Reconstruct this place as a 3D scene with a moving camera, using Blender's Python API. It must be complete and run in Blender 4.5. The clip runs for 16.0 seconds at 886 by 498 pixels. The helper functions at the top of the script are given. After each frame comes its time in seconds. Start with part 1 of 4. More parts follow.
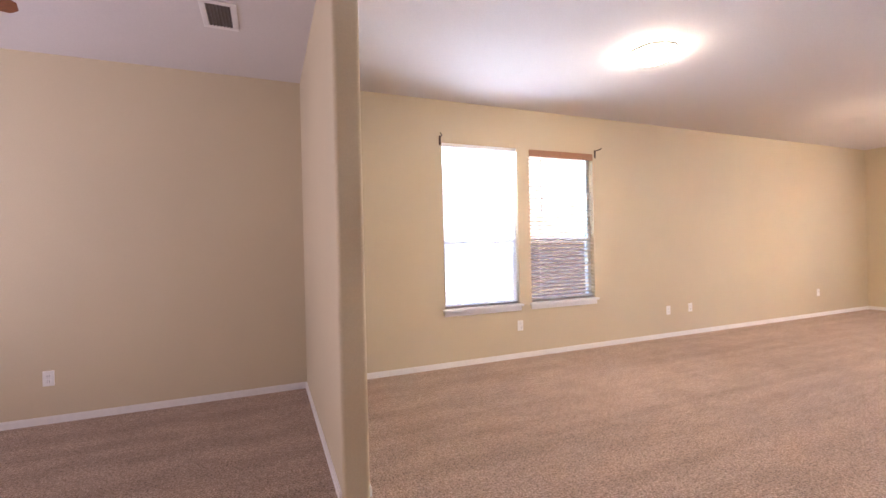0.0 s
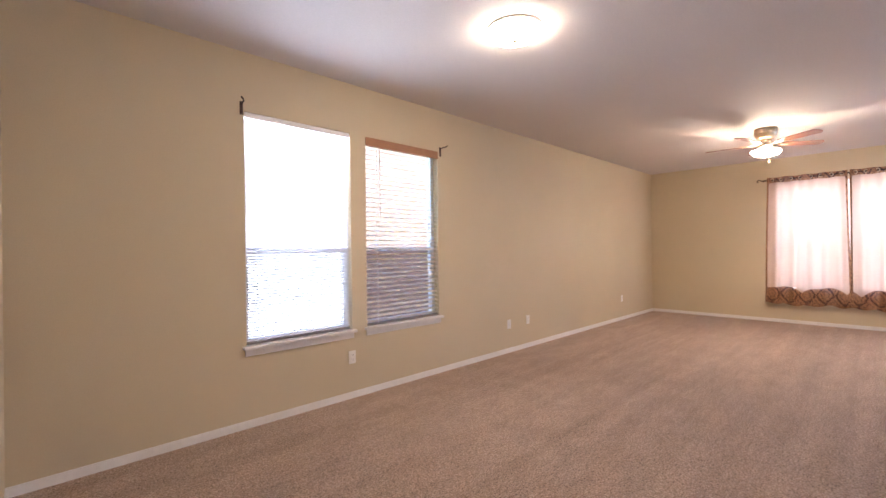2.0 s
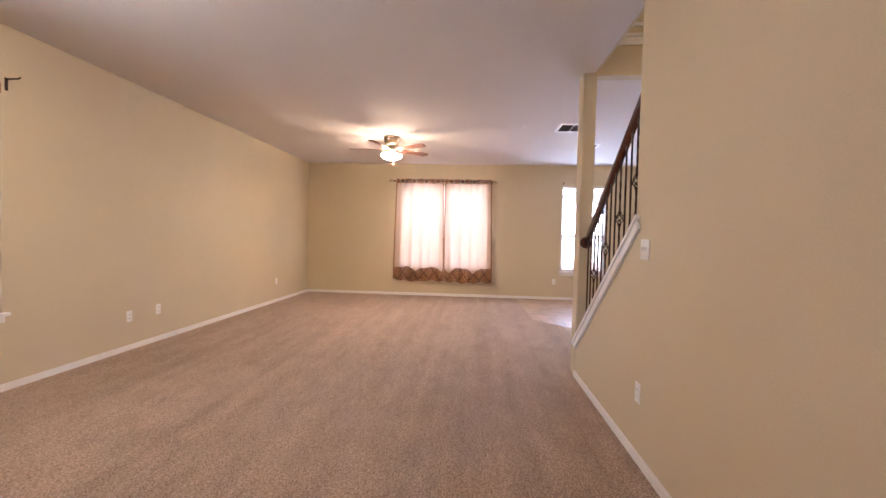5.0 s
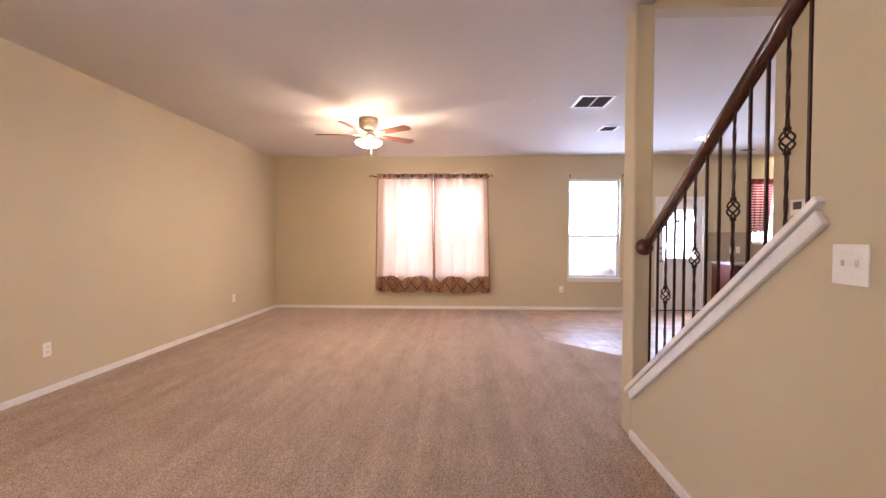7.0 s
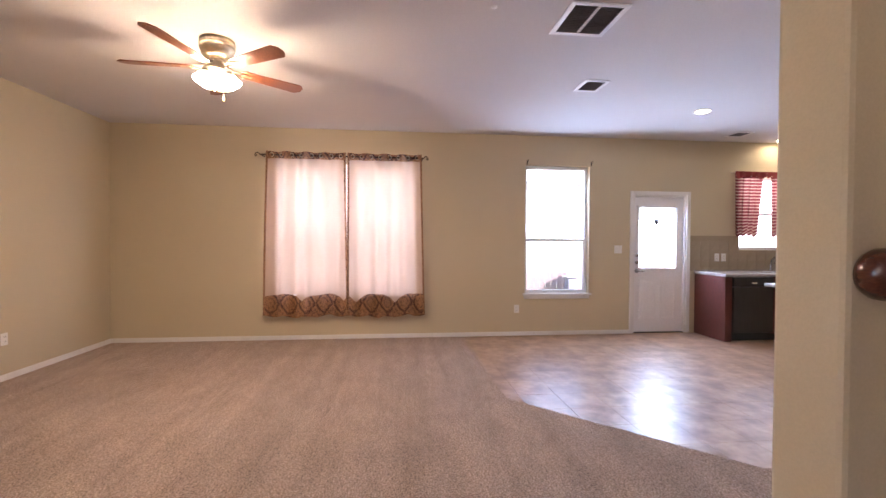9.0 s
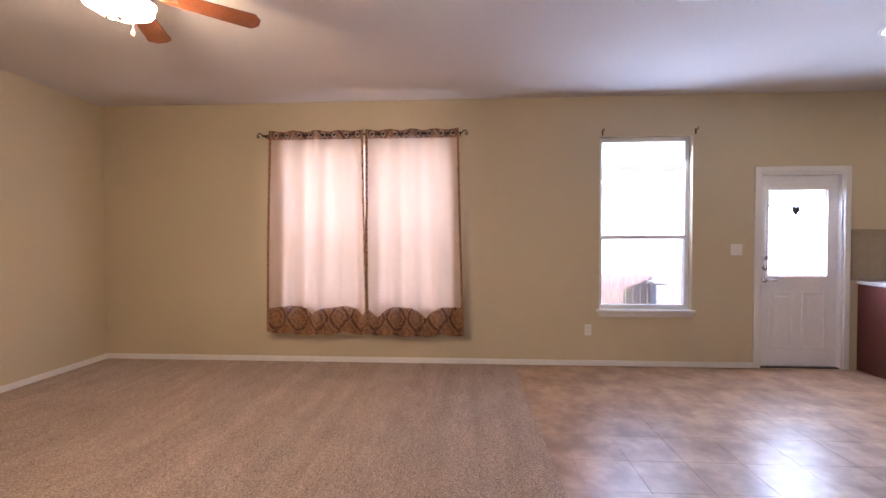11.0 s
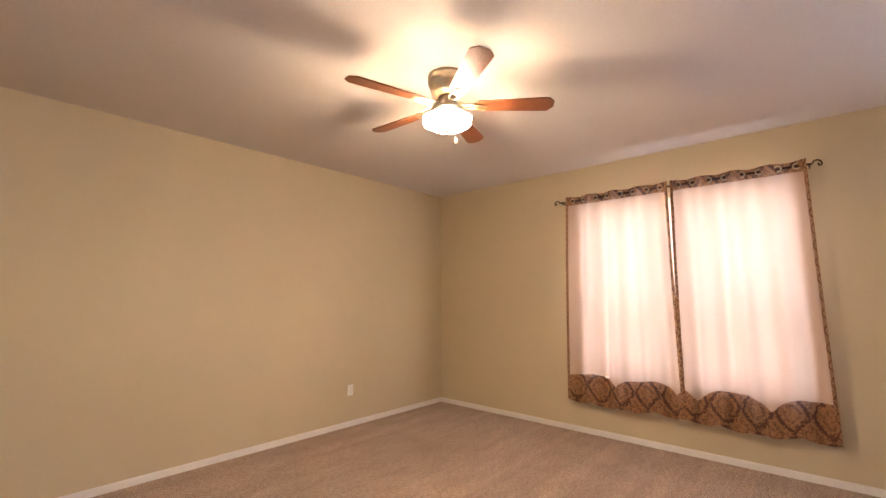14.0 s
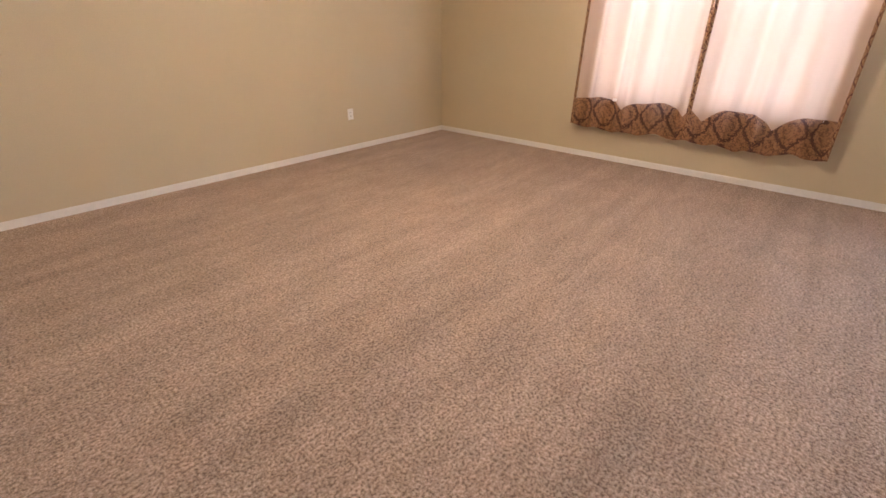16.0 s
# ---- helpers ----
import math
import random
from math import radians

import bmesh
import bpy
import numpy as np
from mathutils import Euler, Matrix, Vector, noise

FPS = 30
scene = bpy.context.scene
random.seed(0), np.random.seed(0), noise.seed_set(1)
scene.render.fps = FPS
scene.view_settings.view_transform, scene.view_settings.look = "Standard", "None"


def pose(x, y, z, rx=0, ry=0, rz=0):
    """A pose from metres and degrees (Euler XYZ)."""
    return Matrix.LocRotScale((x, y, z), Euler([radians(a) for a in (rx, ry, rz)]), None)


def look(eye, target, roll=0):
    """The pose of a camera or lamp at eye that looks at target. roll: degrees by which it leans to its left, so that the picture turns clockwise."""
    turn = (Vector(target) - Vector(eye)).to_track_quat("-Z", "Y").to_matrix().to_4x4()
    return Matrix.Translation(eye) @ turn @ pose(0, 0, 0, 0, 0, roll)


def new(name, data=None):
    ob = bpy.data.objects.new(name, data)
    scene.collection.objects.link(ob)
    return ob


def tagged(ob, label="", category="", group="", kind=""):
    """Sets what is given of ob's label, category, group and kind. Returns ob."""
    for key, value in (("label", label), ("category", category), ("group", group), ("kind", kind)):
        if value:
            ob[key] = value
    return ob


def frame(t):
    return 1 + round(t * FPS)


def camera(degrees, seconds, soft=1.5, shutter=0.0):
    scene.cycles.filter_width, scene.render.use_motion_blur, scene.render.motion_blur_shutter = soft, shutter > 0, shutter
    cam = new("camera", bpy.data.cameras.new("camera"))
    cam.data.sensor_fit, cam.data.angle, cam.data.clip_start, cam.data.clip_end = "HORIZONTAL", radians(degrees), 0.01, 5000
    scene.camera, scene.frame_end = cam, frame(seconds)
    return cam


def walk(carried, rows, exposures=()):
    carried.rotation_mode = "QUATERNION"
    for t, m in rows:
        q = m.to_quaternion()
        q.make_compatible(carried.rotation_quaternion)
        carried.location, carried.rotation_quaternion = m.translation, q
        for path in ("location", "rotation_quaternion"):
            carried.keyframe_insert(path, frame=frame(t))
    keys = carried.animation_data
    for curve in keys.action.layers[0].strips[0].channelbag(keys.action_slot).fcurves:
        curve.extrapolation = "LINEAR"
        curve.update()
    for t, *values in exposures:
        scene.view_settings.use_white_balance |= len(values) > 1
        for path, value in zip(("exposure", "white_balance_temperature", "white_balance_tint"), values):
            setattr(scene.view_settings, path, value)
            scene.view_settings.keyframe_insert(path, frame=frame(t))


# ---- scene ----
cam = camera(91.9, 16.0)
PATH = [
    (0, (0.103, -0.146, 1.282), (0.865, 1.703, 1.28), -1.4),
    (0.5, (0.264, 0.199, 1.231), (1.086, 2.022, 1.226), -0.8),
    (1, (0.399, 0.455, 1.337), (1.167, 2.3, 1.279), 0.3),
    (1.5, (0.562, 0.671, 1.362), (1.577, 2.394, 1.339), 0.3),
    (2, (0.656, 0.706, 1.344), (2.054, 2.136, 1.347), -0.7),
    (2.5, (0.707, 0.624, 1.37), (2.424, 1.648, 1.373), 0.5),
    (3, (0.715, 0.507, 1.333), (2.6, 1.176, 1.332), -0.2),
    (3.5, (0.73, 0.44, 1.328), (2.693, 0.821, 1.308), -0.4),
    (4, (0.727, 0.409, 1.322), (2.716, 0.614, 1.307), 0.0),
    (6.5, (1.56, 0.496, 1.293), (3.554, 0.614, 1.208), 1.6),
    (7, (2.067, 0.564, 1.332), (4.065, 0.643, 1.283), 0.1),
    (7.5, (2.592, 0.567, 1.349), (4.591, 0.605, 1.419), 0.7),
    (8, (3.134, 0.538, 1.323), (5.13, 0.408, 1.374), -0.2),
    (10.5, (5.249, 0.028, 1.379), (7.238, -0.166, 1.286), 0.8),
    (11, (5.475, -0.05, 1.345), (7.471, 0.068, 1.306), -0.1),
    (11.5, (5.596, -0.063, 1.316), (7.473, 0.625, 1.261), 0.5),
    (12, (5.626, -0.028, 1.351), (7.295, 1.069, 1.26), 0.6),
    (12.5, (5.624, 0.007, 1.361), (7.171, 1.268, 1.243), -0.1),
    (13, (5.626, 0.022, 1.362), (7.128, 1.336, 1.22), -0.2),
    (13.5, (5.632, 0.005, 1.378), (7.123, 1.339, 1.404), 0.1),
    (14, (5.607, -0.005, 1.447), (7.089, 1.321, 1.665), -0.1),
    (14.5, (5.604, -0.004, 1.449), (7.092, 1.319, 1.642), -0.2),
    (15, (5.601, 0.007, 1.41), (7.09, 1.337, 1.288), -0.2),
    (15.5, (5.521, 0.171, 1.3), (6.974, 1.36, 0.611), 0.2),
    (16, (5.605, 0.072, 1.235), (6.942, 1.247, 0.324), 0.2),
]
EXPOSURES = [(0, 4.8, 5550, 23), (0.5, 4.6, 5550, 23), (1, 4.55, 5600, 23), (1.5, 4.48, 5600, 23), (2, 4.23, 5600, 23), (2.5, 4.07, 5600, 23), (3, 3.91, 5650, 23), (4, 4.12, 5900, 23), (6.5, 4.33, 5900, 24), (7.5, 4.35, 5900, 24), (8, 4.2, 5850, 24), (10.5, 3.78, 5800, 24), (11, 3.73, 5850, 24), (12, 3.72, 6100, 21), (12.5, 3.98, 6150, 21), (13, 4.07, 6200, 21), (14, 4.0, 6450, 21), (14.5, 3.97, 6450, 21), (15, 4.05, 6200, 21), (15.5, 3.87, 6050, 21), (16, 4.12, 5900, 18)]
walk(cam, [(t, look(eye, target, roll)) for t, eye, target, roll in PATH], EXPOSURES)

# ---- light ----
world = bpy.data.worlds.new("sky")
scene.world = world
world.use_nodes = True
wn = world.node_tree
sky = wn.nodes.new("ShaderNodeTexSky")
sky.sky_type, sky.sun_disc = "NISHITA", False
sky.sun_elevation, sky.sun_rotation = radians(52), radians(200)
wn.links.new(sky.outputs[0], wn.nodes["Background"].inputs[0])
wn.nodes["Background"].inputs[1].default_value = 0.15


def lamp(name, kind, energy, colour, m, **more):
    data = bpy.data.lights.new(name, kind)
    data.energy, data.color = energy, colour
    ob = new(name, data)
    ob.matrix_world = m
    return data


sun = lamp("sun", "SUN", 5.0, (1.0, 0.95, 0.88), look((0, 0, 10), (0 + 1.5, 2.6, 10 - 3.9)))
sun.angle = radians(0.53)


def window_light(name, energy, eye, target, w, h, colour=(0.93, 0.96, 1.0)):
    data = lamp(name, "AREA", energy, colour, look(eye, target))
    data.shape, data.size, data.size_y = "RECTANGLE", w, h


# ---- materials ----
MATS = {}


def nodes_of(name):
    m = bpy.data.materials.new(name)
    m.use_nodes = True
    MATS[name] = m
    nt = m.node_tree
    return m, nt, nt.nodes["Principled BSDF"]


def noise_tex(nt, scale, detail=4.0, rough=0.55, vec=None, stretch=None):
    n = nt.nodes.new("ShaderNodeTexNoise")
    n.inputs["Scale"].default_value, n.inputs["Detail"].default_value, n.inputs["Roughness"].default_value = scale, detail, rough
    tc = nt.nodes.new("ShaderNodeTexCoord")
    src = tc.outputs["Object"] if vec is None else vec
    if stretch:
        mp = nt.nodes.new("ShaderNodeMapping")
        mp.inputs["Scale"].default_value = stretch
        nt.links.new(src, mp.inputs[0])
        src = mp.outputs[0]
    nt.links.new(src, n.inputs["Vector"])
    return n.outputs["Fac"]


def ramp(nt, fac, stops):
    r = nt.nodes.new("ShaderNodeValToRGB")
    el = r.color_ramp.elements
    while len(el) < len(stops):
        el.new(0.5)
    for e, (p, c) in zip(el, stops):
        e.position, e.color = p, (*c, 1)
    nt.links.new(fac, r.inputs[0])
    return r.outputs[0]


def mixed(nt, a, b, fac, mode="MIX"):
    n = nt.nodes.new("ShaderNodeMix")
    n.data_type, n.blend_type = "RGBA", mode
    for sock, v in ((n.inputs[0], fac), (n.inputs[6], a), (n.inputs[7], b)):
        if isinstance(v, (int, float)):
            sock.default_value = v
        elif isinstance(v, tuple):
            sock.default_value = (*v, 1)
        else:
            nt.links.new(v, sock)
    return n.outputs[2]


def bumped(nt, bsdf, height, strength, dist):
    b = nt.nodes.new("ShaderNodeBump")
    b.inputs["Strength"].default_value, b.inputs["Distance"].default_value = strength, dist
    nt.links.new(height, b.inputs["Height"])
    nt.links.new(b.outputs[0], bsdf.inputs["Normal"])


def surface(name, colour, rough=0.5, metal=0.0, vary=0.08, scale=3.0, grain=60.0, bump=0.0, dist=0.001, stretch=None, coat=0.0):
    """A paint, metal or plastic with variation at two scales and a fine relief."""
    m, nt, b = nodes_of(name)
    lo = tuple(max(0, c * (1 - vary)) for c in colour)
    hi = tuple(min(1, c * (1 + vary)) for c in colour)
    big = ramp(nt, noise_tex(nt, scale, 3, stretch=stretch), [(0.3, lo), (0.7, hi)])
    small = noise_tex(nt, grain, 2, stretch=stretch)
    tone = ramp(nt, small, [(0.3, (0.94,) * 3), (0.7, (1.0,) * 3)])
    nt.links.new(mixed(nt, big, tone, 1.0, "MULTIPLY"), b.inputs["Base Color"])
    b.inputs["Roughness"].default_value, b.inputs["Metallic"].default_value = rough, metal
    b.inputs["Coat Weight"].default_value = coat
    if bump:
        bumped(nt, b, small, bump, dist)
    return m


def wood(name, dark, light, stretch, rough=0.35, coat=0.2):
    m, nt, b = nodes_of(name)
    grain = noise_tex(nt, 14, 6, 0.6, stretch=stretch)
    col = ramp(nt, grain, [(0.25, dark), (0.75, light)])
    nt.links.new(col, b.inputs["Base Color"])
    b.inputs["Roughness"].default_value, b.inputs["Coat Weight"].default_value = rough, coat
    bumped(nt, b, grain, 0.15, 0.001)
    return m


WALL = surface("wall_paint", (0.590, 0.495, 0.330), 0.75, vary=0.035, scale=0.8, grain=140, bump=0.22, dist=0.002)
CEIL = surface("ceiling_paint", (0.66, 0.615, 0.59), 0.85, vary=0.02, scale=0.7, grain=90, bump=0.3, dist=0.002)
TRIM = surface("trim_paint", (0.80, 0.77, 0.74), 0.4, vary=0.03, scale=4, grain=30, bump=0.04)
DOORPAINT = surface("door_paint", (0.86, 0.84, 0.84), 0.4, vary=0.02, scale=3, grain=40, bump=0.04)
PLATE = surface("plastic_plate", (0.82, 0.80, 0.76), 0.35, vary=0.02, scale=20)
VINYL = surface("vinyl_frame", (0.80, 0.80, 0.80), 0.4, vary=0.02, scale=6)
BLIND = surface("white_slat", (0.82, 0.81, 0.80), 0.45, vary=0.02, scale=8)
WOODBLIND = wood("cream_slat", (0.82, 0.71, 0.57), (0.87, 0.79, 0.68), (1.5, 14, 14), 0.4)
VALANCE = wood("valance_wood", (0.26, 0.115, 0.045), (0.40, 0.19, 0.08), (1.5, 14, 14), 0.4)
BRONZE = surface("dark_bronze", (0.042, 0.019, 0.013), 0.45, 0.6, vary=0.2, scale=30, grain=200, bump=0.1)
RAILWOOD = wood("rail_wood", (0.040, 0.010, 0.006), (0.10, 0.028, 0.014), (1.5, 20, 20), 0.22, 0.5)
BLADEWOOD = wood("blade_wood", (0.10, 0.026, 0.010), (0.26, 0.085, 0.032), (2, 16, 16), 0.35)
CHERRY = wood("cherry_wood", (0.062, 0.013, 0.010), (0.120, 0.030, 0.021), (12, 12, 1.2), 0.35)
OAKCAB = wood("upper_cabinet_wood", (0.20, 0.058, 0.017), (0.34, 0.115, 0.038), (12, 12, 1.2), 0.35)
BRASS = surface("antique_nickel", (0.62, 0.53, 0.38), 0.3, 1.0, vary=0.08, scale=8)
CHROME = surface("satin_chrome", (0.62, 0.60, 0.58), 0.25, 1.0, vary=0.05, scale=10)
STEEL = surface("dark_steel", (0.07, 0.06, 0.055), 0.35, 0.7, vary=0.08, scale=3, stretch=(1, 30, 1))
# Dark grey paints in the bottom rails' silhouette against the window.
RAILSHADE = surface("silhouette_rail", (0.16, 0.14, 0.13), 0.5, vary=0.05)
BLACK = surface("black_plastic", (0.02, 0.02, 0.02), 0.5, vary=0.1)
DARKGAP = surface("vent_dark", (0.20, 0.18, 0.18), 0.8, vary=0.05)
SPLASHGROUT = surface("pale_grout", (0.36, 0.29, 0.20), 0.8)
SPLASH = surface("backsplash_tile", (0.37, 0.295, 0.205), 0.35, vary=0.06, scale=5, grain=40)
GROUT = surface("grout", (0.25, 0.15, 0.088), 0.6, vary=0.08)
COUNTER = surface("counter_laminate", (0.38, 0.335, 0.30), 0.22, vary=0.12, scale=40, grain=160)
CONCRETE = surface("concrete", (0.48, 0.46, 0.43), 0.85, vary=0.08, scale=1.5, grain=60, bump=0.2)
PALE = surface("pale_siding", (0.66, 0.64, 0.60), 0.8, vary=0.06, scale=2)
UPPERWALL = surface("neighbour_upper_wall", (0.060, 0.040, 0.022), 0.8, vary=0.04, scale=2)
LOWERWALL = surface("neighbour_lower_wall", (0.019, 0.0072, 0.0034), 0.85, vary=0.1, scale=3, grain=40, bump=0.1, dist=0.004)
SHINGLE = surface("shingle", (0.22, 0.19, 0.18), 0.9, vary=0.15, scale=8, grain=50)
# Cedar colour paled and pinked to carry the outdoor glare.
FENCEWOOD = wood("glare_paled_fence", (0.50, 0.345, 0.33), (0.58, 0.43, 0.41), (10, 10, 1.2), 0.8, 0.0)
GRASS = surface("lawn", (0.09, 0.12, 0.04), 0.9, vary=0.3, scale=4, grain=120, bump=0.5, dist=0.02)


def screen_material(name, openness):
    m, nt, b = nodes_of(name)
    b.inputs["Base Color"].default_value, b.inputs["Roughness"].default_value = (0.010, 0.009, 0.008, 1), 0.8
    tr, mx = nt.nodes.new("ShaderNodeBsdfTransparent"), nt.nodes.new("ShaderNodeMixShader")
    mx.inputs[0].default_value = openness
    nt.links.new(b.outputs[0], mx.inputs[1])
    nt.links.new(tr.outputs[0], mx.inputs[2])
    nt.links.new(mx.outputs[0], nt.nodes["Material Output"].inputs[0])
    return m


SCREEN, OPENSCREEN = screen_material("insect_screen", 0.62), screen_material("open_insect_screen", 0.84)
FOB = surface("fob_wood", (0.55, 0.36, 0.16), 0.4, vary=0.1, scale=20)

m_, nt_, b_ = nodes_of("clear_glass")
b_.inputs["Transmission Weight"].default_value, b_.inputs["Roughness"].default_value, b_.inputs["IOR"].default_value = 1.0, 0.0, 1.1
GLASS = m_
m_, nt_, b_ = nodes_of("frosted_glass")
b_.inputs["Base Color"].default_value, b_.inputs["Roughness"].default_value = (0.85, 0.82, 0.76, 1), 0.3
FROST = m_


def glowing(name, colour, strength):
    m, nt, b = nodes_of(name)
    b.inputs["Base Color"].default_value = (0.9, 0.85, 0.75, 1)
    b.inputs["Emission Color"].default_value, b.inputs["Emission Strength"].default_value = (*colour, 1), strength
    return m


GLOW = glowing("lit_shade_glass", (1.0, 0.79, 0.52), 14.0)
BULB = glowing("lit_bulb", (1.0, 0.76, 0.45), 150.0)
DOMEGLOW = glowing("lit_dome_glass", (1.0, 0.78, 0.48), 5.8)
CANGLOW = glowing("lit_can_lens", (1.0, 0.82, 0.50), 7.0)


def carpet_material():
    m, nt, b = nodes_of("carpet")
    tuft = noise_tex(nt, 92, 4, 0.62)
    clump = noise_tex(nt, 30, 2, 0.5)
    nap = noise_tex(nt, 1.6, 3, 0.55, stretch=(0.12, 3.3, 1))
    foot = noise_tex(nt, 4.5, 3, 0.6, stretch=(0.7, 1.2, 1))
    wide = noise_tex(nt, 0.55, 3, 0.5)
    # Low tufts and clumps are coloured dark, painting in the shade between them.
    base = ramp(nt, tuft, [(0.36, (0.190, 0.128, 0.088)), (0.48, (0.40, 0.284, 0.207)), (0.60, (0.59, 0.455, 0.352))])
    shade = ramp(nt, nap, [(0.36, (0.88, 0.875, 0.87)), (0.60, (1.05, 1.045, 1.045))])
    prints = ramp(nt, foot, [(0.36, (0.89,) * 3), (0.60, (1.04,) * 3)])
    soil = ramp(nt, wide, [(0.3, (0.92, 0.90, 0.88)), (0.7, (1.03, 1.03, 1.03))])
    pit_shade = ramp(nt, clump, [(0.30, (0.80,) * 3), (0.6, (1.06,) * 3)])
    c = mixed(nt, base, shade, 1.0, "MULTIPLY")
    c = mixed(nt, c, prints, 1.0, "MULTIPLY")
    c = mixed(nt, c, soil, 1.0, "MULTIPLY")
    c = mixed(nt, c, pit_shade, 1.0, "MULTIPLY")
    nt.links.new(c, b.inputs["Base Color"])
    b.inputs["Roughness"].default_value = 0.95
    b.inputs["Specular IOR Level"].default_value = 0.1
    b.inputs["Sheen Weight"].default_value, b.inputs["Sheen Roughness"].default_value = 0.25, 0.5
    b.inputs["Sheen Tint"].default_value = (0.9, 0.8, 0.75, 1)
    bumped(nt, b, mixed(nt, tuft, clump, 0.35), 1.0, 0.02)
    return m


def tile_material():
    m, nt, b = nodes_of("floor_tile")
    info = nt.nodes.new("ShaderNodeObjectInfo")
    geo = nt.nodes.new("ShaderNodeNewGeometry")
    cloud = noise_tex(nt, 4.5, 3, 0.55, vec=geo.outputs["Position"])
    vein = noise_tex(nt, 15, 2, 0.5, vec=geo.outputs["Position"])
    c = ramp(nt, cloud, [(0.34, (0.245, 0.130, 0.063)), (0.50, (0.37, 0.215, 0.118)), (0.66, (0.49, 0.312, 0.190))])
    v = ramp(nt, vein, [(0.35, (0.86, 0.84, 0.82)), (0.60, (1.0, 1.0, 1.0))])
    t = ramp(nt, info.outputs["Random"], [(0.0, (0.95, 0.945, 0.94)), (1.0, (1.04, 1.03, 1.03))])
    c = mixed(nt, mixed(nt, c, v, 1.0, "MULTIPLY"), t, 1.0, "MULTIPLY")
    nt.links.new(c, b.inputs["Base Color"])
    b.inputs["Roughness"].default_value, b.inputs["Specular IOR Level"].default_value = 0.5, 0.3
    b.inputs["Coat Weight"].default_value, b.inputs["Coat Roughness"].default_value = 0.74, 0.29
    wave = noise_tex(nt, 9, 1, 0.4, vec=geo.outputs["Position"])
    bumped(nt, b, wave, 0.12, 0.004)
    return m


def curtain_material(name, dark, light, lit, scale, amount):
    """A woven damask that lets light through."""
    m, nt, b = nodes_of(name)
    tc = nt.nodes.new("ShaderNodeTexCoord")
    mp = nt.nodes.new("ShaderNodeMapping")
    mp.inputs["Scale"].default_value = (scale, scale, scale)
    nt.links.new(tc.outputs["UV"], mp.inputs[0])
    sep = nt.nodes.new("ShaderNodeSeparateXYZ")
    nt.links.new(mp.outputs[0], sep.inputs[0])

    def calc(op, a, b):
        n = nt.nodes.new("ShaderNodeMath")
        n.operation = op
        for sock, v in zip(n.inputs, (a, b)):
            if v is None:
                continue
            if isinstance(v, (int, float)):
                sock.default_value = v
            else:
                nt.links.new(v, sock)
        return n.outputs[0]
    # gold diamond medallions with an inner flower, set in a brown ogee net
    warp = calc("MULTIPLY", noise_tex(nt, 6.0, 3, 0.6, vec=mp.outputs[0]), 0.26)
    fx = calc("ABSOLUTE", calc("SUBTRACT", calc("FRACT", calc("ADD", sep.outputs[0], warp), None), 0.5), None)
    fy = calc("ABSOLUTE", calc("SUBTRACT", calc("FRACT", calc("ADD", calc("MULTIPLY", sep.outputs[1], 0.85), warp), None), 0.5), None)
    round_off = calc("SQRT", calc("ADD", calc("MULTIPLY", fx, fx), calc("MULTIPLY", fy, fy)), None)
    fringe = calc("MULTIPLY", calc("SUBTRACT", noise_tex(nt, 20.0, 2, 0.5, vec=mp.outputs[0]), 0.5), 0.30)
    far = calc("ADD", calc("ABSOLUTE", calc("SUBTRACT", calc("ADD", calc("MULTIPLY", calc("ADD", fx, fy), 0.6), calc("MULTIPLY", round_off, 0.52)), 0.5), None), fringe)
    med = ramp(nt, far, [(0.050, (0, 0, 0)), (0.075, (1, 1, 1)), (0.22, (1, 1, 1)), (0.235, (0.2,) * 3), (0.265, (0.2,) * 3), (0.28, (1, 1, 1))])
    leaf = noise_tex(nt, 14.0, 3, 0.5, vec=mp.outputs[0])
    leaves = ramp(nt, leaf, [(0.42, (0.25,) * 3), (0.48, (1, 1, 1))])
    pat = mixed(nt, med, leaves, 0.7, "MULTIPLY")
    col = mixed(nt, dark, light, pat)
    nt.links.new(col, b.inputs["Base Color"])
    b.inputs["Roughness"].default_value = 0.7
    thin = mixed(nt, tuple(c * 0.996 for c in lit), lit, pat)
    tr = nt.nodes.new("ShaderNodeBsdfTranslucent")
    nt.links.new(thin, tr.inputs[0])
    mx = nt.nodes.new("ShaderNodeMixShader")
    mx.inputs[0].default_value = amount
    nt.links.new(b.outputs[0], mx.inputs[1])
    nt.links.new(tr.outputs[0], mx.inputs[2])
    nt.links.new(mx.outputs[0], nt.nodes["Material Output"].inputs[0])
    weave = noise_tex(nt, 260, 1)
    bumped(nt, b, weave, 0.1, 0.0005)
    return m


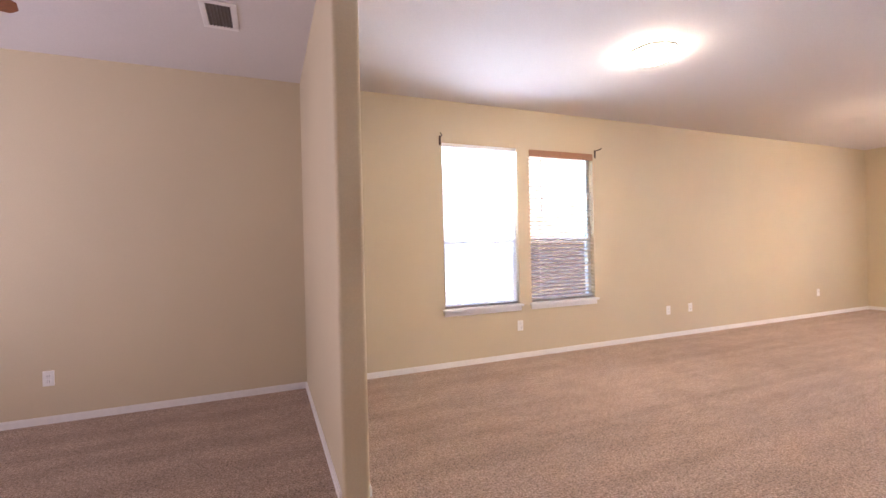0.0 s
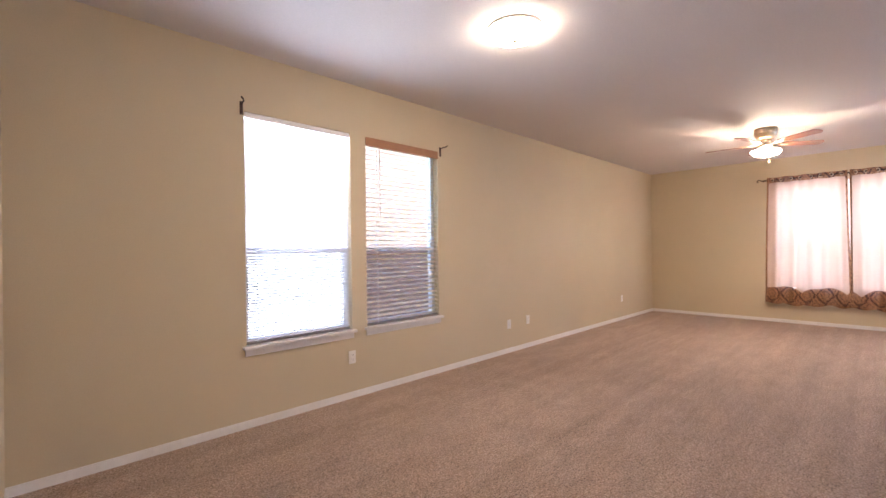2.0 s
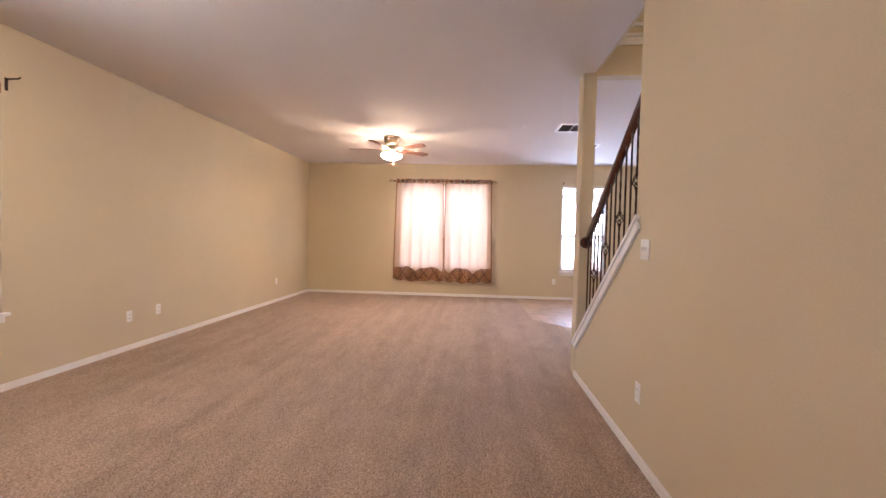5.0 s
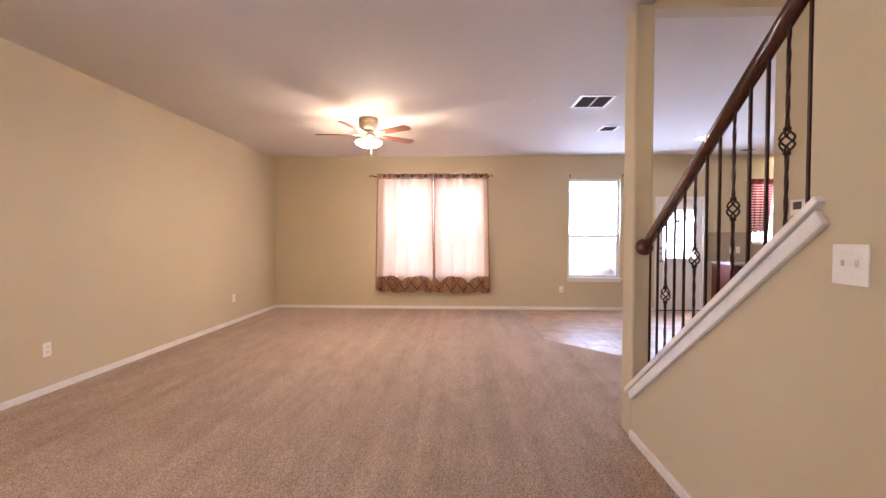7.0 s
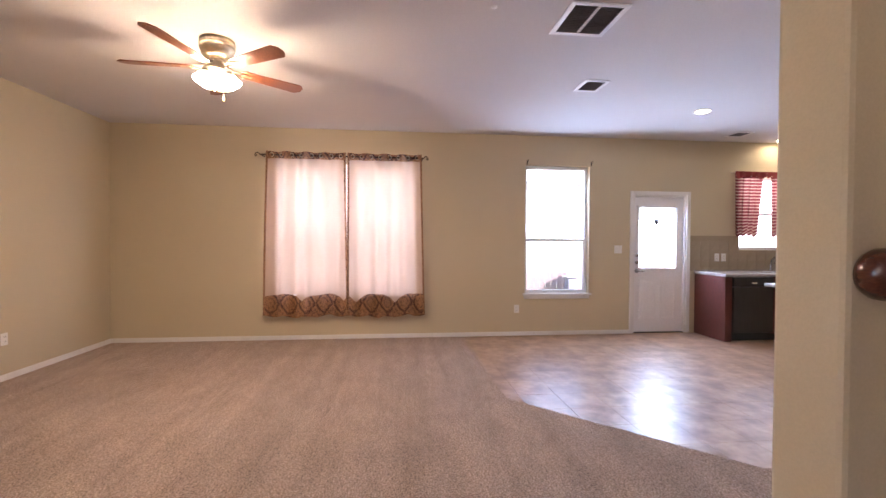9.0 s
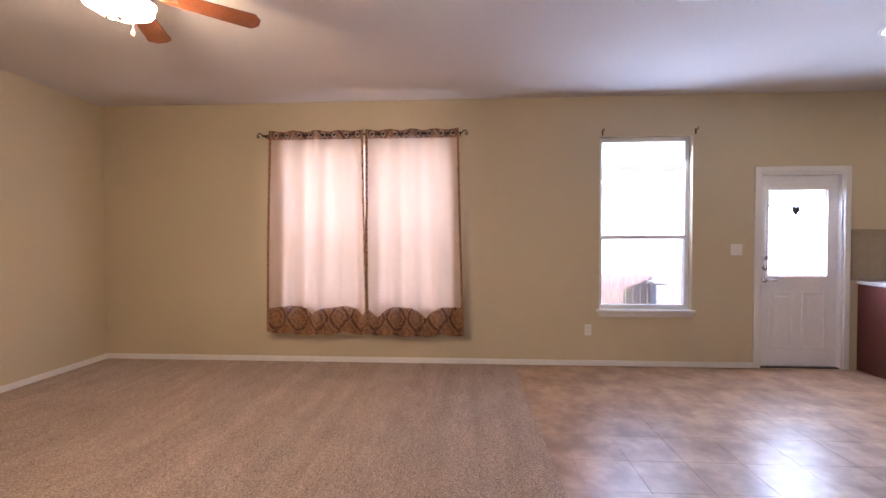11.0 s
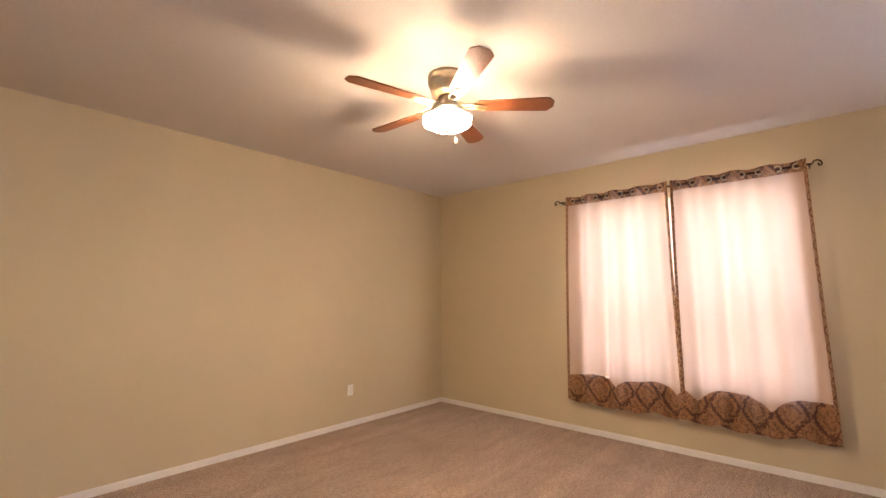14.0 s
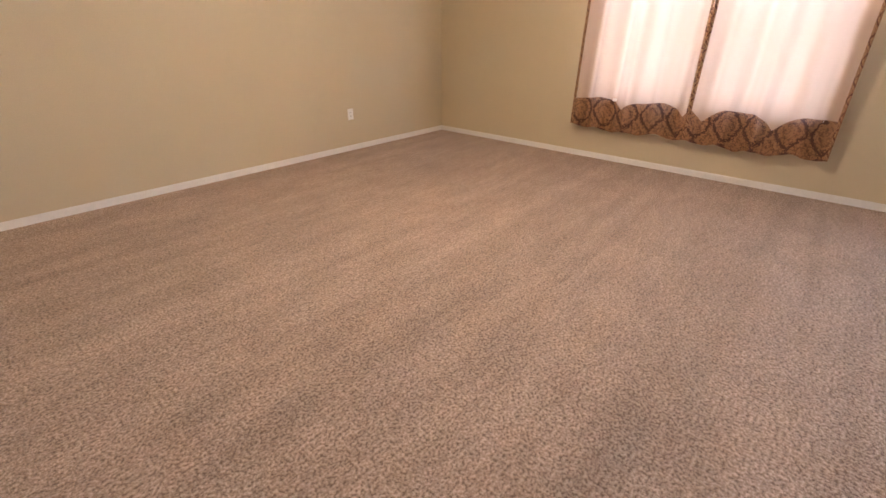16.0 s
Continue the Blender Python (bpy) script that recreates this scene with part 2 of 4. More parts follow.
def plaid_material():
    m, nt, b = nodes_of("plaid_curtain")
    tc = nt.nodes.new("ShaderNodeTexCoord")
    sep = nt.nodes.new("ShaderNodeSeparateXYZ")
    nt.links.new(tc.outputs["UV"], sep.inputs[0])

    def bands(sock, k, lo, hi):
        s = nt.nodes.new("ShaderNodeMath")
        s.operation = "MULTIPLY"
        s.inputs[1].default_value = k
        nt.links.new(sock, s.inputs[0])
        f = nt.nodes.new("ShaderNodeMath")
        f.operation = "FRACT"
        nt.links.new(s.outputs[0], f.inputs[0])
        return ramp(nt, f.outputs[0], [(0.0, (0, 0, 0)), (lo, (0, 0, 0)), (hi, (1, 1, 1)), (1.0, (1, 1, 1))])
    v = bands(sep.outputs[1], 21.0, 0.58, 0.66)
    h = bands(sep.outputs[0], 9.0, 0.45, 0.52)
    col = mixed(nt, (0.15, 0.018, 0.020), (0.42, 0.28, 0.22), v)
    col = mixed(nt, col, mixed(nt, col, (0.12, 0.016, 0.024), 0.25), h)
    nt.links.new(col, b.inputs["Base Color"])
    tr = nt.nodes.new("ShaderNodeBsdfTranslucent")
    nt.links.new(col, tr.inputs[0])
    mx = nt.nodes.new("ShaderNodeMixShader")
    mx.inputs[0].default_value = 0.24
    nt.links.new(b.outputs[0], mx.inputs[1])
    nt.links.new(tr.outputs[0], mx.inputs[2])
    nt.links.new(mx.outputs[0], nt.nodes["Material Output"].inputs[0])
    b.inputs["Roughness"].default_value = 0.8
    return m


CARPET, TILE = carpet_material(), tile_material()
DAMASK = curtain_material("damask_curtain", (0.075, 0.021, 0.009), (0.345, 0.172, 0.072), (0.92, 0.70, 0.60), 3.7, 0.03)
# Same curtain cloth with its pattern dropped, imitating backlight that washes it out.
BACKLIT = curtain_material("backlit_damask", (0.538, 0.398, 0.298), (0.542, 0.402, 0.302), (0.95, 0.705, 0.545), 4.0, 0.084)
HEM = curtain_material("damask_hem", (0.13, 0.040, 0.017), (0.44, 0.25, 0.12), (0.6, 0.36, 0.25), 9.0, 0.03)
PLAID = plaid_material()

# ---- building blocks ----


def add_box(bm, x0, x1, y0, y1, z0, z1, bevel=0.0, segs=2):
    made = bmesh.ops.create_cube(bm, size=1.0)
    vs = made["verts"]
    for v in vs:
        v.co = Vector(((x0 + x1) / 2 + v.co.x * (x1 - x0), (y0 + y1) / 2 + v.co.y * (y1 - y0), (z0 + z1) / 2 + v.co.z * (z1 - z0)))
    if bevel:
        es = list({e for v in vs for e in v.link_edges})
        bmesh.ops.bevel(bm, geom=es, offset=bevel, segments=segs, affect="EDGES", profile=0.5)


def box(*a, **k):
    bm = bmesh.new()
    add_box(bm, *a, **k)
    return bm


def lathe(profile, segs=32, centre=(0, 0)):
    """A body turned round the z axis from (radius, z) pairs; open at the ends unless the radius is 0."""
    bm = bmesh.new()
    rings = []
    for r, z in profile:
        if r < 1e-6:
            rings.append([bm.verts.new((centre[0], centre[1], z))])
        else:
            rings.append([bm.verts.new((centre[0] + r * math.cos(2 * math.pi * i / segs), centre[1] + r * math.sin(2 * math.pi * i / segs), z)) for i in range(segs)])
    for a, b in zip(rings, rings[1:]):
        for i in range(segs):
            j = (i + 1) % segs
            if len(a) == 1:
                bm.faces.new((a[0], b[j], b[i]))
            elif len(b) == 1:
                bm.faces.new((a[i], a[j], b[0]))
            else:
                bm.faces.new((a[i], a[j], b[j], b[i]))
    bmesh.ops.recalc_face_normals(bm, faces=bm.faces)
    return bm


def add_tube(bm, points, r, segs=8, twist=0.0, square=False, cap=True):
    """A rod of radius r along the points."""
    pts = [Vector(p) for p in points]
    rings = []
    for k, p in enumerate(pts):
        d = (pts[min(k + 1, len(pts) - 1)] - pts[max(k - 1, 0)]).normalized()
        ref = Vector((0, 0, 1)) if abs(d.z) < 0.9 else Vector((1, 0, 0))
        u = d.cross(ref).normalized()
        w = d.cross(u)
        rr = r[k] if isinstance(r, (list, tuple)) else r
        n = 4 if square else segs
        off = (math.pi / 4 if square else 0) + twist * k
        rings.append([bm.verts.new(p + rr * (math.cos(off + 2 * math.pi * i / n) * u + math.sin(off + 2 * math.pi * i / n) * w)) for i in range(n)])
    for a, b in zip(rings, rings[1:]):
        for i in range(len(a)):
            j = (i + 1) % len(a)
            bm.faces.new((a[i], a[j], b[j], b[i]))
    if cap:
        bm.faces.new(rings[0])
        bm.faces.new(rings[-1])
    bmesh.ops.recalc_face_normals(bm, faces=bm.faces)


def tube(points, r, **k):
    bm = bmesh.new()
    add_tube(bm, points, r, **k)
    return bm


def prism(outline, axis, a, b, bevel=0.0):
    """A flat outline pushed out along an axis from a to b. The outline's two numbers are the other two axes in order."""
    bm = bmesh.new()

    def place(p, q):
        return {"x": (q, p[0], p[1]), "y": (p[0], q, p[1]), "z": (p[0], p[1], q)}[axis]
    lo = [bm.verts.new(place(p, a)) for p in outline]
    hi = [bm.verts.new(place(p, b)) for p in outline]
    bm.faces.new(lo)
    bm.faces.new(hi)
    for i in range(len(lo)):
        j = (i + 1) % len(lo)
        bm.faces.new((lo[i], lo[j], hi[j], hi[i]))
    bmesh.ops.recalc_face_normals(bm, faces=bm.faces)
    if bevel:
        bmesh.ops.bevel(bm, geom=bm.edges[:], offset=bevel, segments=2, affect="EDGES", profile=0.5)
    return bm


def mesh_object(name, bm, material, smooth=False):
    me = bpy.data.meshes.new(name)
    bm.to_mesh(me)
    bm.free()
    me.materials.append(material)
    if smooth:
        for p in me.polygons:
            p.use_smooth = True
    return new(name, me)


def part(name, bm, material, parent, label="", smooth=False):
    ob = mesh_object(name, bm, material, smooth)
    ob.parent = parent
    if label:
        ob["label"] = label
    return ob


def thing(name, label, category, at=(0, 0, 0), group=""):
    ob = new(name)
    ob.location = at
    ob.empty_display_size = 0.1
    return tagged(ob, label, category, group)


def structure(name, bm, material, label="", category="", smooth=False):
    return tagged(mesh_object(name, bm, material, smooth), label, category, kind="structure")


def wall_mesh(axis, near, far, u0, u1, z0, z1, holes=()):
    """A wall between two planes of an axis, with openings (u0, u1, z0, z1) right through it."""
    bm = bmesh.new()
    cuts = sorted({u0, u1, *(h[0] for h in holes), *(h[1] for h in holes)})
    for a, b in zip(cuts, cuts[1:]):
        gaps = sorted((h[2], h[3]) for h in holes if h[0] < (a + b) / 2 < h[1])
        z = z0
        for lo, hi in gaps + [(z1, z1)]:
            if lo - z > 1e-4:
                if axis == "x":
                    add_box(bm, near, far, a, b, z, lo)
                else:
                    add_box(bm, a, b, near, far, z, lo)
            z = hi
    bmesh.ops.remove_doubles(bm, verts=bm.verts, dist=1e-5)
    return bm


# ---- the large structure ----
XE, YN, ZC, T = 10.15, 4.10, 2.875, 0.14
XW, YS = -3.6, -0.585
YK = -6.9
YB = -1.70
XH = 5.04
X0, X1 = 3.525, 4.955
PX0, PX1, PY = 0.43, 0.57, 2.04
N_WINDOWS = [(1.865, 2.80, 0.622, 2.422), (2.965, 3.905, 0.622, 2.412)]
E_CURTAINED = (0.12, 2.00, 0.625, 2.41)
E_WINDOW = (-2.41, -1.45, 0.602, 2.45)
DOOR = (-3.93, -3.095, 0.0, 2.05)
K_WINDOW = (-5.71, -4.79, 1.24, 2.36)
W_WINDOW = (1.2, 3.0, 0.6, 2.35)

structure("wall_north", wall_mesh("y", YN, YN + T, XW - T, XE + T, -0.1, ZC, N_WINDOWS), WALL, "beige painted drywall wall with two windows", "wall")
structure("wall_east", wall_mesh("x", XE, XE + T, YK - T, YN, -0.1, ZC, [E_CURTAINED, E_WINDOW, DOOR, K_WINDOW]), WALL, "beige painted drywall wall with windows and back door", "wall")
structure("wall_west", wall_mesh("x", XW - T, XW, YS, YN, -0.1, ZC, [W_WINDOW]), WALL, "beige painted drywall wall", "wall")
structure("wall_stair", wall_mesh("y", YS - 0.12, YS, XW - T, X0, -0.1, ZC), WALL, "beige painted drywall wall beside the stairs", "wall")
bm = prism([(X0, -0.1), (X1, -0.1), (X1, 0.315), (X0, 0.315 + 0.75 * (X1 - X0))], "y", YS - 0.12, YS)
structure("wall_stair_knee", bm, WALL, "beige knee wall with a sloped top under the stair rail", "wall")
structure("column", box(X1, 5.135, YS - 0.125, YS + 0.002, -0.1, ZC - 0.002, bevel=0.014), WALL, "beige square drywall column at the foot of the stairs", "column")
structure("wall_stair_back", wall_mesh("y", YB - 0.12, YB, -2.0, 5.27, -0.1, 5.4), WALL, "beige painted wall behind the stairs", "wall")
structure("wall_kitchen_west", wall_mesh("x", 5.15, 5.27, YK, YB - 0.12, -0.1, ZC), WALL, "beige painted wall", "wall")
structure("wall_kitchen_south", wall_mesh("y", YK - T, YK, 5.08, XE, -0.1, ZC), WALL, "beige painted kitchen wall", "wall")
bm = box(PX0, PX1, PY, YN, -0.1, ZC + 0.01)
bmesh.ops.bevel(bm, geom=[e for e in bm.edges if abs(e.verts[0].co.z - e.verts[1].co.z) > 1 and e.verts[0].co.y < PY + 0.01], offset=0.02, segments=4, affect="EDGES", profile=0.5)
structure("partition_wall", bm, WALL, "beige drywall partition with rounded corners", "wall")
# stairwell above the ceiling
structure("wall_well_east", wall_mesh("x", XH, XH + 0.12, YB, YS - 0.10, ZC, 5.4), WALL, "beige bulkhead over the stairs", "wall")
structure("wall_well_north", wall_mesh("y", YS - 0.12, YS - 0.10, -2.0, XH, ZC, 5.4), WALL, "beige upper stairwell wall", "wall")
structure("wall_well_west", wall_mesh("x", -2.12, -2.0, YB - 0.12, YS - 0.12, -0.1, 5.4), WALL, "beige upper stairwell wall", "wall")
structure("ceiling_stairwell", box(-2.12, XH + 0.12, YB - 0.12, YS, 5.4, 5.5), CEIL, "white upper stairwell ceiling", "ceiling")

bm = bmesh.new()
add_box(bm, XW - T, XE + T, YS - 0.10, YN + T, ZC, ZC + 0.12)
add_box(bm, XH + 0.12, XE + T, YB - 0.12, YS - 0.10, ZC, ZC + 0.12)
add_box(bm, 5.08, XE + T, YK - T, YB - 0.12, ZC, ZC + 0.12)
structure("ceiling", bm, CEIL, "off-white lightly textured drywall ceiling", "ceiling")

structure("subfloor", box(XW - T, XE + T, YK - T, YN + T, -0.2, -0.035), GROUT, "grouted floor under the tiles", "floor")
bm = prism([(XW, YS), (5.135, YS), (5.20, YS - 0.13), (5.20, -2.05), (6.22, -2.05), (7.30, -0.985), (7.74, -0.565), (XE, -0.53), (XE, YN), (XW, YN)], "z", -0.03, 0.0)
structure("carpet_floor", bm, CARPET, "taupe cut-pile wall-to-wall carpet with vacuum marks", "carpet")


def baseboard(x0, x1, y0, y1, nx, ny):
    """A skirting board along a wall line; nx, ny is the way out of the wall."""
    bm = bmesh.new()
    for d, z0, z1 in ((0.014, 0.0, 0.046), (0.009, 0.046, 0.057)):
        add_box(bm, min(x0, x1 + nx * d) if nx < 0 else x0, max(x1, x0 + nx * d) if nx > 0 else x1,
                min(y0, y1 + ny * d) if ny < 0 else y0, max(y1, y0 + ny * d) if ny > 0 else y1, z0, z1)
    structure("baseboard", bm, TRIM, "white painted baseboard", "baseboard")


baseboard(PX1, XE, YN, YN, 0, -1)
baseboard(XW, PX0, YN, YN, 0, -1)
baseboard(XE, XE, -3.04, YN - 0.014, -1, 0)
baseboard(XW, X1, YS, YS, 0, 1)
baseboard(PX1, PX1, PY + 0.03, YN - 0.014, 1, 0)
baseboard(PX0, PX0, PY + 0.03, YN - 0.014, -1, 0)


# ---- windows and doors ----
def sash_window(name, axis, hole, plane, label, rail, screen=SCREEN):
    """A white single-hung window set back in its opening; axis is the wall's normal, the outside lies beyond plane."""
    u0, u1, z0, z1 = hole
    w = tagged(new(name), label, "window", kind="structure")

    def slab(a0, a1, d0, d1, b0, b1, bevel=0.004):
        if axis == "y":
            return box(a0, a1, plane + d0, plane + d1, b0, b1, bevel=bevel)
        return box(plane + d0, plane + d1, a0, a1, b0, b1, bevel=bevel)
    f = 0.045
    part("window_frame", slab(u0, u0 + f, 0.07, 0.13, z0, z1), VINYL, w)
    part("window_frame", slab(u1 - f, u1, 0.07, 0.13, z0, z1), VINYL, w)
    part("window_frame", slab(u0 + f, u1 - f, 0.07, 0.13, z1 - f, z1), VINYL, w)
    part("window_frame", slab(u0 + f, u1 - f, 0.07, 0.13, z0, z0 + f), VINYL, w)
    part("meeting_rail", slab(u0 + f, u1 - f, 0.065, 0.12, rail - 0.02, rail + 0.02), VINYL, w)
    for b0, b1, d in ((z0 + f, rail - 0.02, 0.085), (rail + 0.02, z1 - f, 0.105)):
        g = part("pane", slab(u0 + f, u1 - f, d, d + 0.004, b0, b1, 0), GLASS, w)
        g.visible_shadow = False
    part("insect_screen", slab(u0 + 0.01, u1 - 0.01, 0.134, 0.1352, z0 + 0.01, rail + 0.01, 0), screen, w, "fine grey insect screen")
    return w


def sill(w, axis, hole, plane, name="window_sill"):
    u0, u1, z0, z1 = hole
    for d0, d1, b0, b1, over in ((-0.045, 0.07, z0 - 0.022, z0 + 0.003, 0.03), (-0.016, -0.0005, z0 - 0.075, z0 - 0.022, 0.012)):
        if axis == "y":
            bm = box(u0 - over, u1 + over, plane + d0, plane + d1, b0, b1, bevel=0.004)
        else:
            bm = box(plane + d0, plane + d1, u0 - over, u1 + over, b0, b1, bevel=0.004)
        part(name if d1 > 0 else "apron", bm, TRIM, w, "white painted sill")


for k, hole in enumerate(N_WINDOWS):
    w = sash_window("window_%d" % (k + 1), "y", hole, YN, "white single-hung vinyl window behind a blind", 1.357)
    sill(w, "y", hole, YN)
mid = 1.06
w = sash_window("window_3", "x", (mid + 0.03, E_CURTAINED[1], 0.625, 2.41), XE, "white single-hung window behind sheer curtains", 1.36, OPENSCREEN)
sill(w, "x", (E_CURTAINED[0], E_CURTAINED[1], 0.625, 2.41), XE)
w = sash_window("window_4", "x", (E_CURTAINED[0], mid - 0.03, 0.625, 2.41), XE, "white single-hung window behind sheer curtains", 1.36, OPENSCREEN)
part("mullion", box(XE + 0.06, XE + 0.135, mid - 0.03, mid + 0.03, 0.625, 2.41), VINYL, w)
w = sash_window("window_5", "x", E_WINDOW, XE, "bare white single-hung window facing the yard", 1.38)
sill(w, "x", E_WINDOW, XE)
w = sash_window("window_6", "x", K_WINDOW, XE, "white kitchen window half covered by a curtain", 1.80)
# Unseen window assumed for the side room; its white sheet only stops the sun.
w = sash_window("window_7", "x", W_WINDOW, XW - T - 0.06, "unseen white window added for the side room's light", 1.45)
part("shade", box(XW - 0.115, XW - 0.11, W_WINDOW[0], W_WINDOW[1], W_WINDOW[2], W_WINDOW[3]), FROST, w, "unseen white sheet that stops the sun")

window_light("daylight_north", 4, (2.33, YN + 0.15, 1.52), (2.33, 2.0, 1.25), 1.0, 1.88)
window_light("daylight_curtain", 17.5, (XE + 0.16, 1.06, 1.515), (6, 1.06, 1.3), 2.6, 2.3)
window_light("daylight_door", 3.9, (XE + 0.15, -3.51, 1.42), (7, -3.51, 0.3), 0.62, 0.94, (0.64, 0.80, 1.0))
window_light("daylight_yard", 2.8, (XE + 0.16, -1.955, 1.90), (7, -1.955, 0.9), 0.82, 0.98, (0.62, 0.78, 1.0))
window_light("daylight_kitchen", 3.0, (XE + 0.15, -5.25, 1.8), (7, -5.25, 0.9), 0.92, 1.12)
# Fill for the side room, tilted up and tinted pink at the unseen window.
window_light("side_room_fill", 5.0, (XW - 0.02, 2.1, 1.475), (0, 2.1, 4.2), 1.75, 1.70, (1.0, 0.88, 0.88))
# Unseen warm lamp added to light the stairwell; no window opens there.
window_light("stairwell_fill", 4.5, (-1.9, -1.2, 4.4), (5.0, -1.2, 3.4), 0.8, 1.2, (1.0, 0.80, 0.52))
bm = box(XH - 0.035, XH + 0.14, YB, YS - 0.12, 3.235, 3.265, bevel=0.004)
add_box(bm, XH - 0.018, XH, YB, YS - 0.12, 3.16, 3.235, bevel=0.003)
add_box(bm, XH - 0.025, XH, YB, YS - 0.12, 3.33, 3.37, bevel=0.004)
structure("stairwell_trim", bm, TRIM, "white painted ledge trim over the stairs", "trim")


def back_door():
    d = tagged(new("door_1"), "closed white panelled back door with a half-height glass pane", "door", kind="structure")
    y0, y1 = DOOR[0], DOOR[1]
    s0, s1, xf, xb = y0 + 0.025, y1 - 0.025, XE + 0.045, XE + 0.085
    g0, g1, gz0, gz1 = s0 + 0.105, s1 - 0.085, 0.965, 1.875
    for a, b, z0, z1 in ((s0, s1, 0.012, gz0), (s0, s1, gz1, 2.025), (s0, g0, gz0, gz1), (g1, s1, gz0, gz1)):
        part("slab", box(xf, xb, a, b, z0, z1), DOORPAINT, d)
    for a, b, z0, z1 in ((g0 - 0.03, g1 + 0.03, gz1 - 0.005, gz1 + 0.03), (g0 - 0.03, g1 + 0.03, gz0 - 0.03, gz0 + 0.005), (g0 - 0.03, g0 + 0.004, gz0, gz1), (g1 - 0.004, g1 + 0.03, gz0, gz1)):
        part("glazing_bead", box(xf - 0.012, xf + 0.01, a, b, z0, z1, bevel=0.004), DOORPAINT, d)
    pane = part("pane", box(xf + 0.015, xf + 0.020, g0, g1, gz0, gz1), GLASS, d)
    pane.visible_shadow = False
    mid_y = (s0 + s1) / 2
    for a, b in ((s0 + 0.11, mid_y - 0.045), (mid_y + 0.045, s1 - 0.11)):
        for z0, z1 in ((0.20, 0.80),):
            bm = bmesh.new()
            for q0, q1, r0, r1 in ((a, b, z1 - 0.022, z1), (a, b, z0, z0 + 0.022), (a, a + 0.022, z0, z1), (b - 0.022, b, z0, z1)):
                add_box(bm, xf - 0.008, xf + 0.004, q0, q1, r0, r1, bevel=0.003)
            add_box(bm, xf - 0.005, xf + 0.004, a + 0.05, b - 0.05, z0 + 0.05, z1 - 0.05, bevel=0.004)
            part("raised_panel", bm, DOORPAINT, d)
    for a, b, z0, z1 in ((y1 - 0.001, y1 + 0.058, 0, 2.108), (y0 - 0.058, y0 + 0.001, 0, 2.108), (y0 + 0.001, y1 - 0.001, 2.05, 2.108)):
        part("casing", box(XE - 0.018, XE - 0.0005, a, b, z0, z1, bevel=0.004), TRIM, d)
    for a, b, z0, z1 in ((y1 - 0.022, y1, 0.0, 2.05), (y0, y0 + 0.022, 0.0, 2.05), (y0 + 0.022, y1 - 0.022, 2.028, 2.05)):
        part("jamb", box(XE + 0.001, XE + T, a, b, z0, z1), TRIM, d)
    part("threshold", box(XE + 0.002, XE + T, y0 + 0.022, y1 - 0.022, -0.02, 0.010), BLACK, d, "dark metal threshold")
    ky = s1 - 0.055
    for z, r in ((1.16, 0.028), (1.05, 0.028)):
        bm = lathe([(0, 0), (r, 0), (r, 0.012), (r * 0.55, 0.016), (r * 0.5, 0.03), (0, 0.03)], 20)
        bmesh.ops.transform(bm, matrix=pose(xf, ky, z, 0, -90, 0), verts=bm.verts)
        part("deadbolt", bm, CHROME, d, "satin metal deadbolt", True)
    bm = lathe([(0, 0), (0.03, 0), (0.03, 0.01), (0.012, 0.014), (0.012, 0.045), (0, 0.045)], 20)
    bmesh.ops.transform(bm, matrix=pose(xf, ky, 0.925, 0, -90, 0), verts=bm.verts)
    add_tube(bm, [(xf - 0.04, ky, 0.925), (xf - 0.042, ky - 0.05, 0.927), (xf - 0.036, ky - 0.105, 0.922)], [0.010, 0.009, 0.007], segs=10)
    part("lever_handle", bm, CHROME, d, "satin metal lever handle", True)
    return d


back_door()

# small heart-shaped ornament on the door's pane
pts = [(16 * math.sin(a) ** 3, 13 * math.cos(a) - 5 * math.cos(2 * a) - 2 * math.cos(3 * a) - math.cos(4 * a)) for a in [2 * math.pi * i / 28 for i in range(28)]]
orn = prism([(-3.49 + 0.0024 * p, 1.655 + 0.0034 * q) for p, q in pts], "x", XE + 0.048, XE + 0.0595)
o = mesh_object("door_ornament", orn, BLACK)
tagged(o, "small dark heart-shaped ornament on the door glass", "ornament")


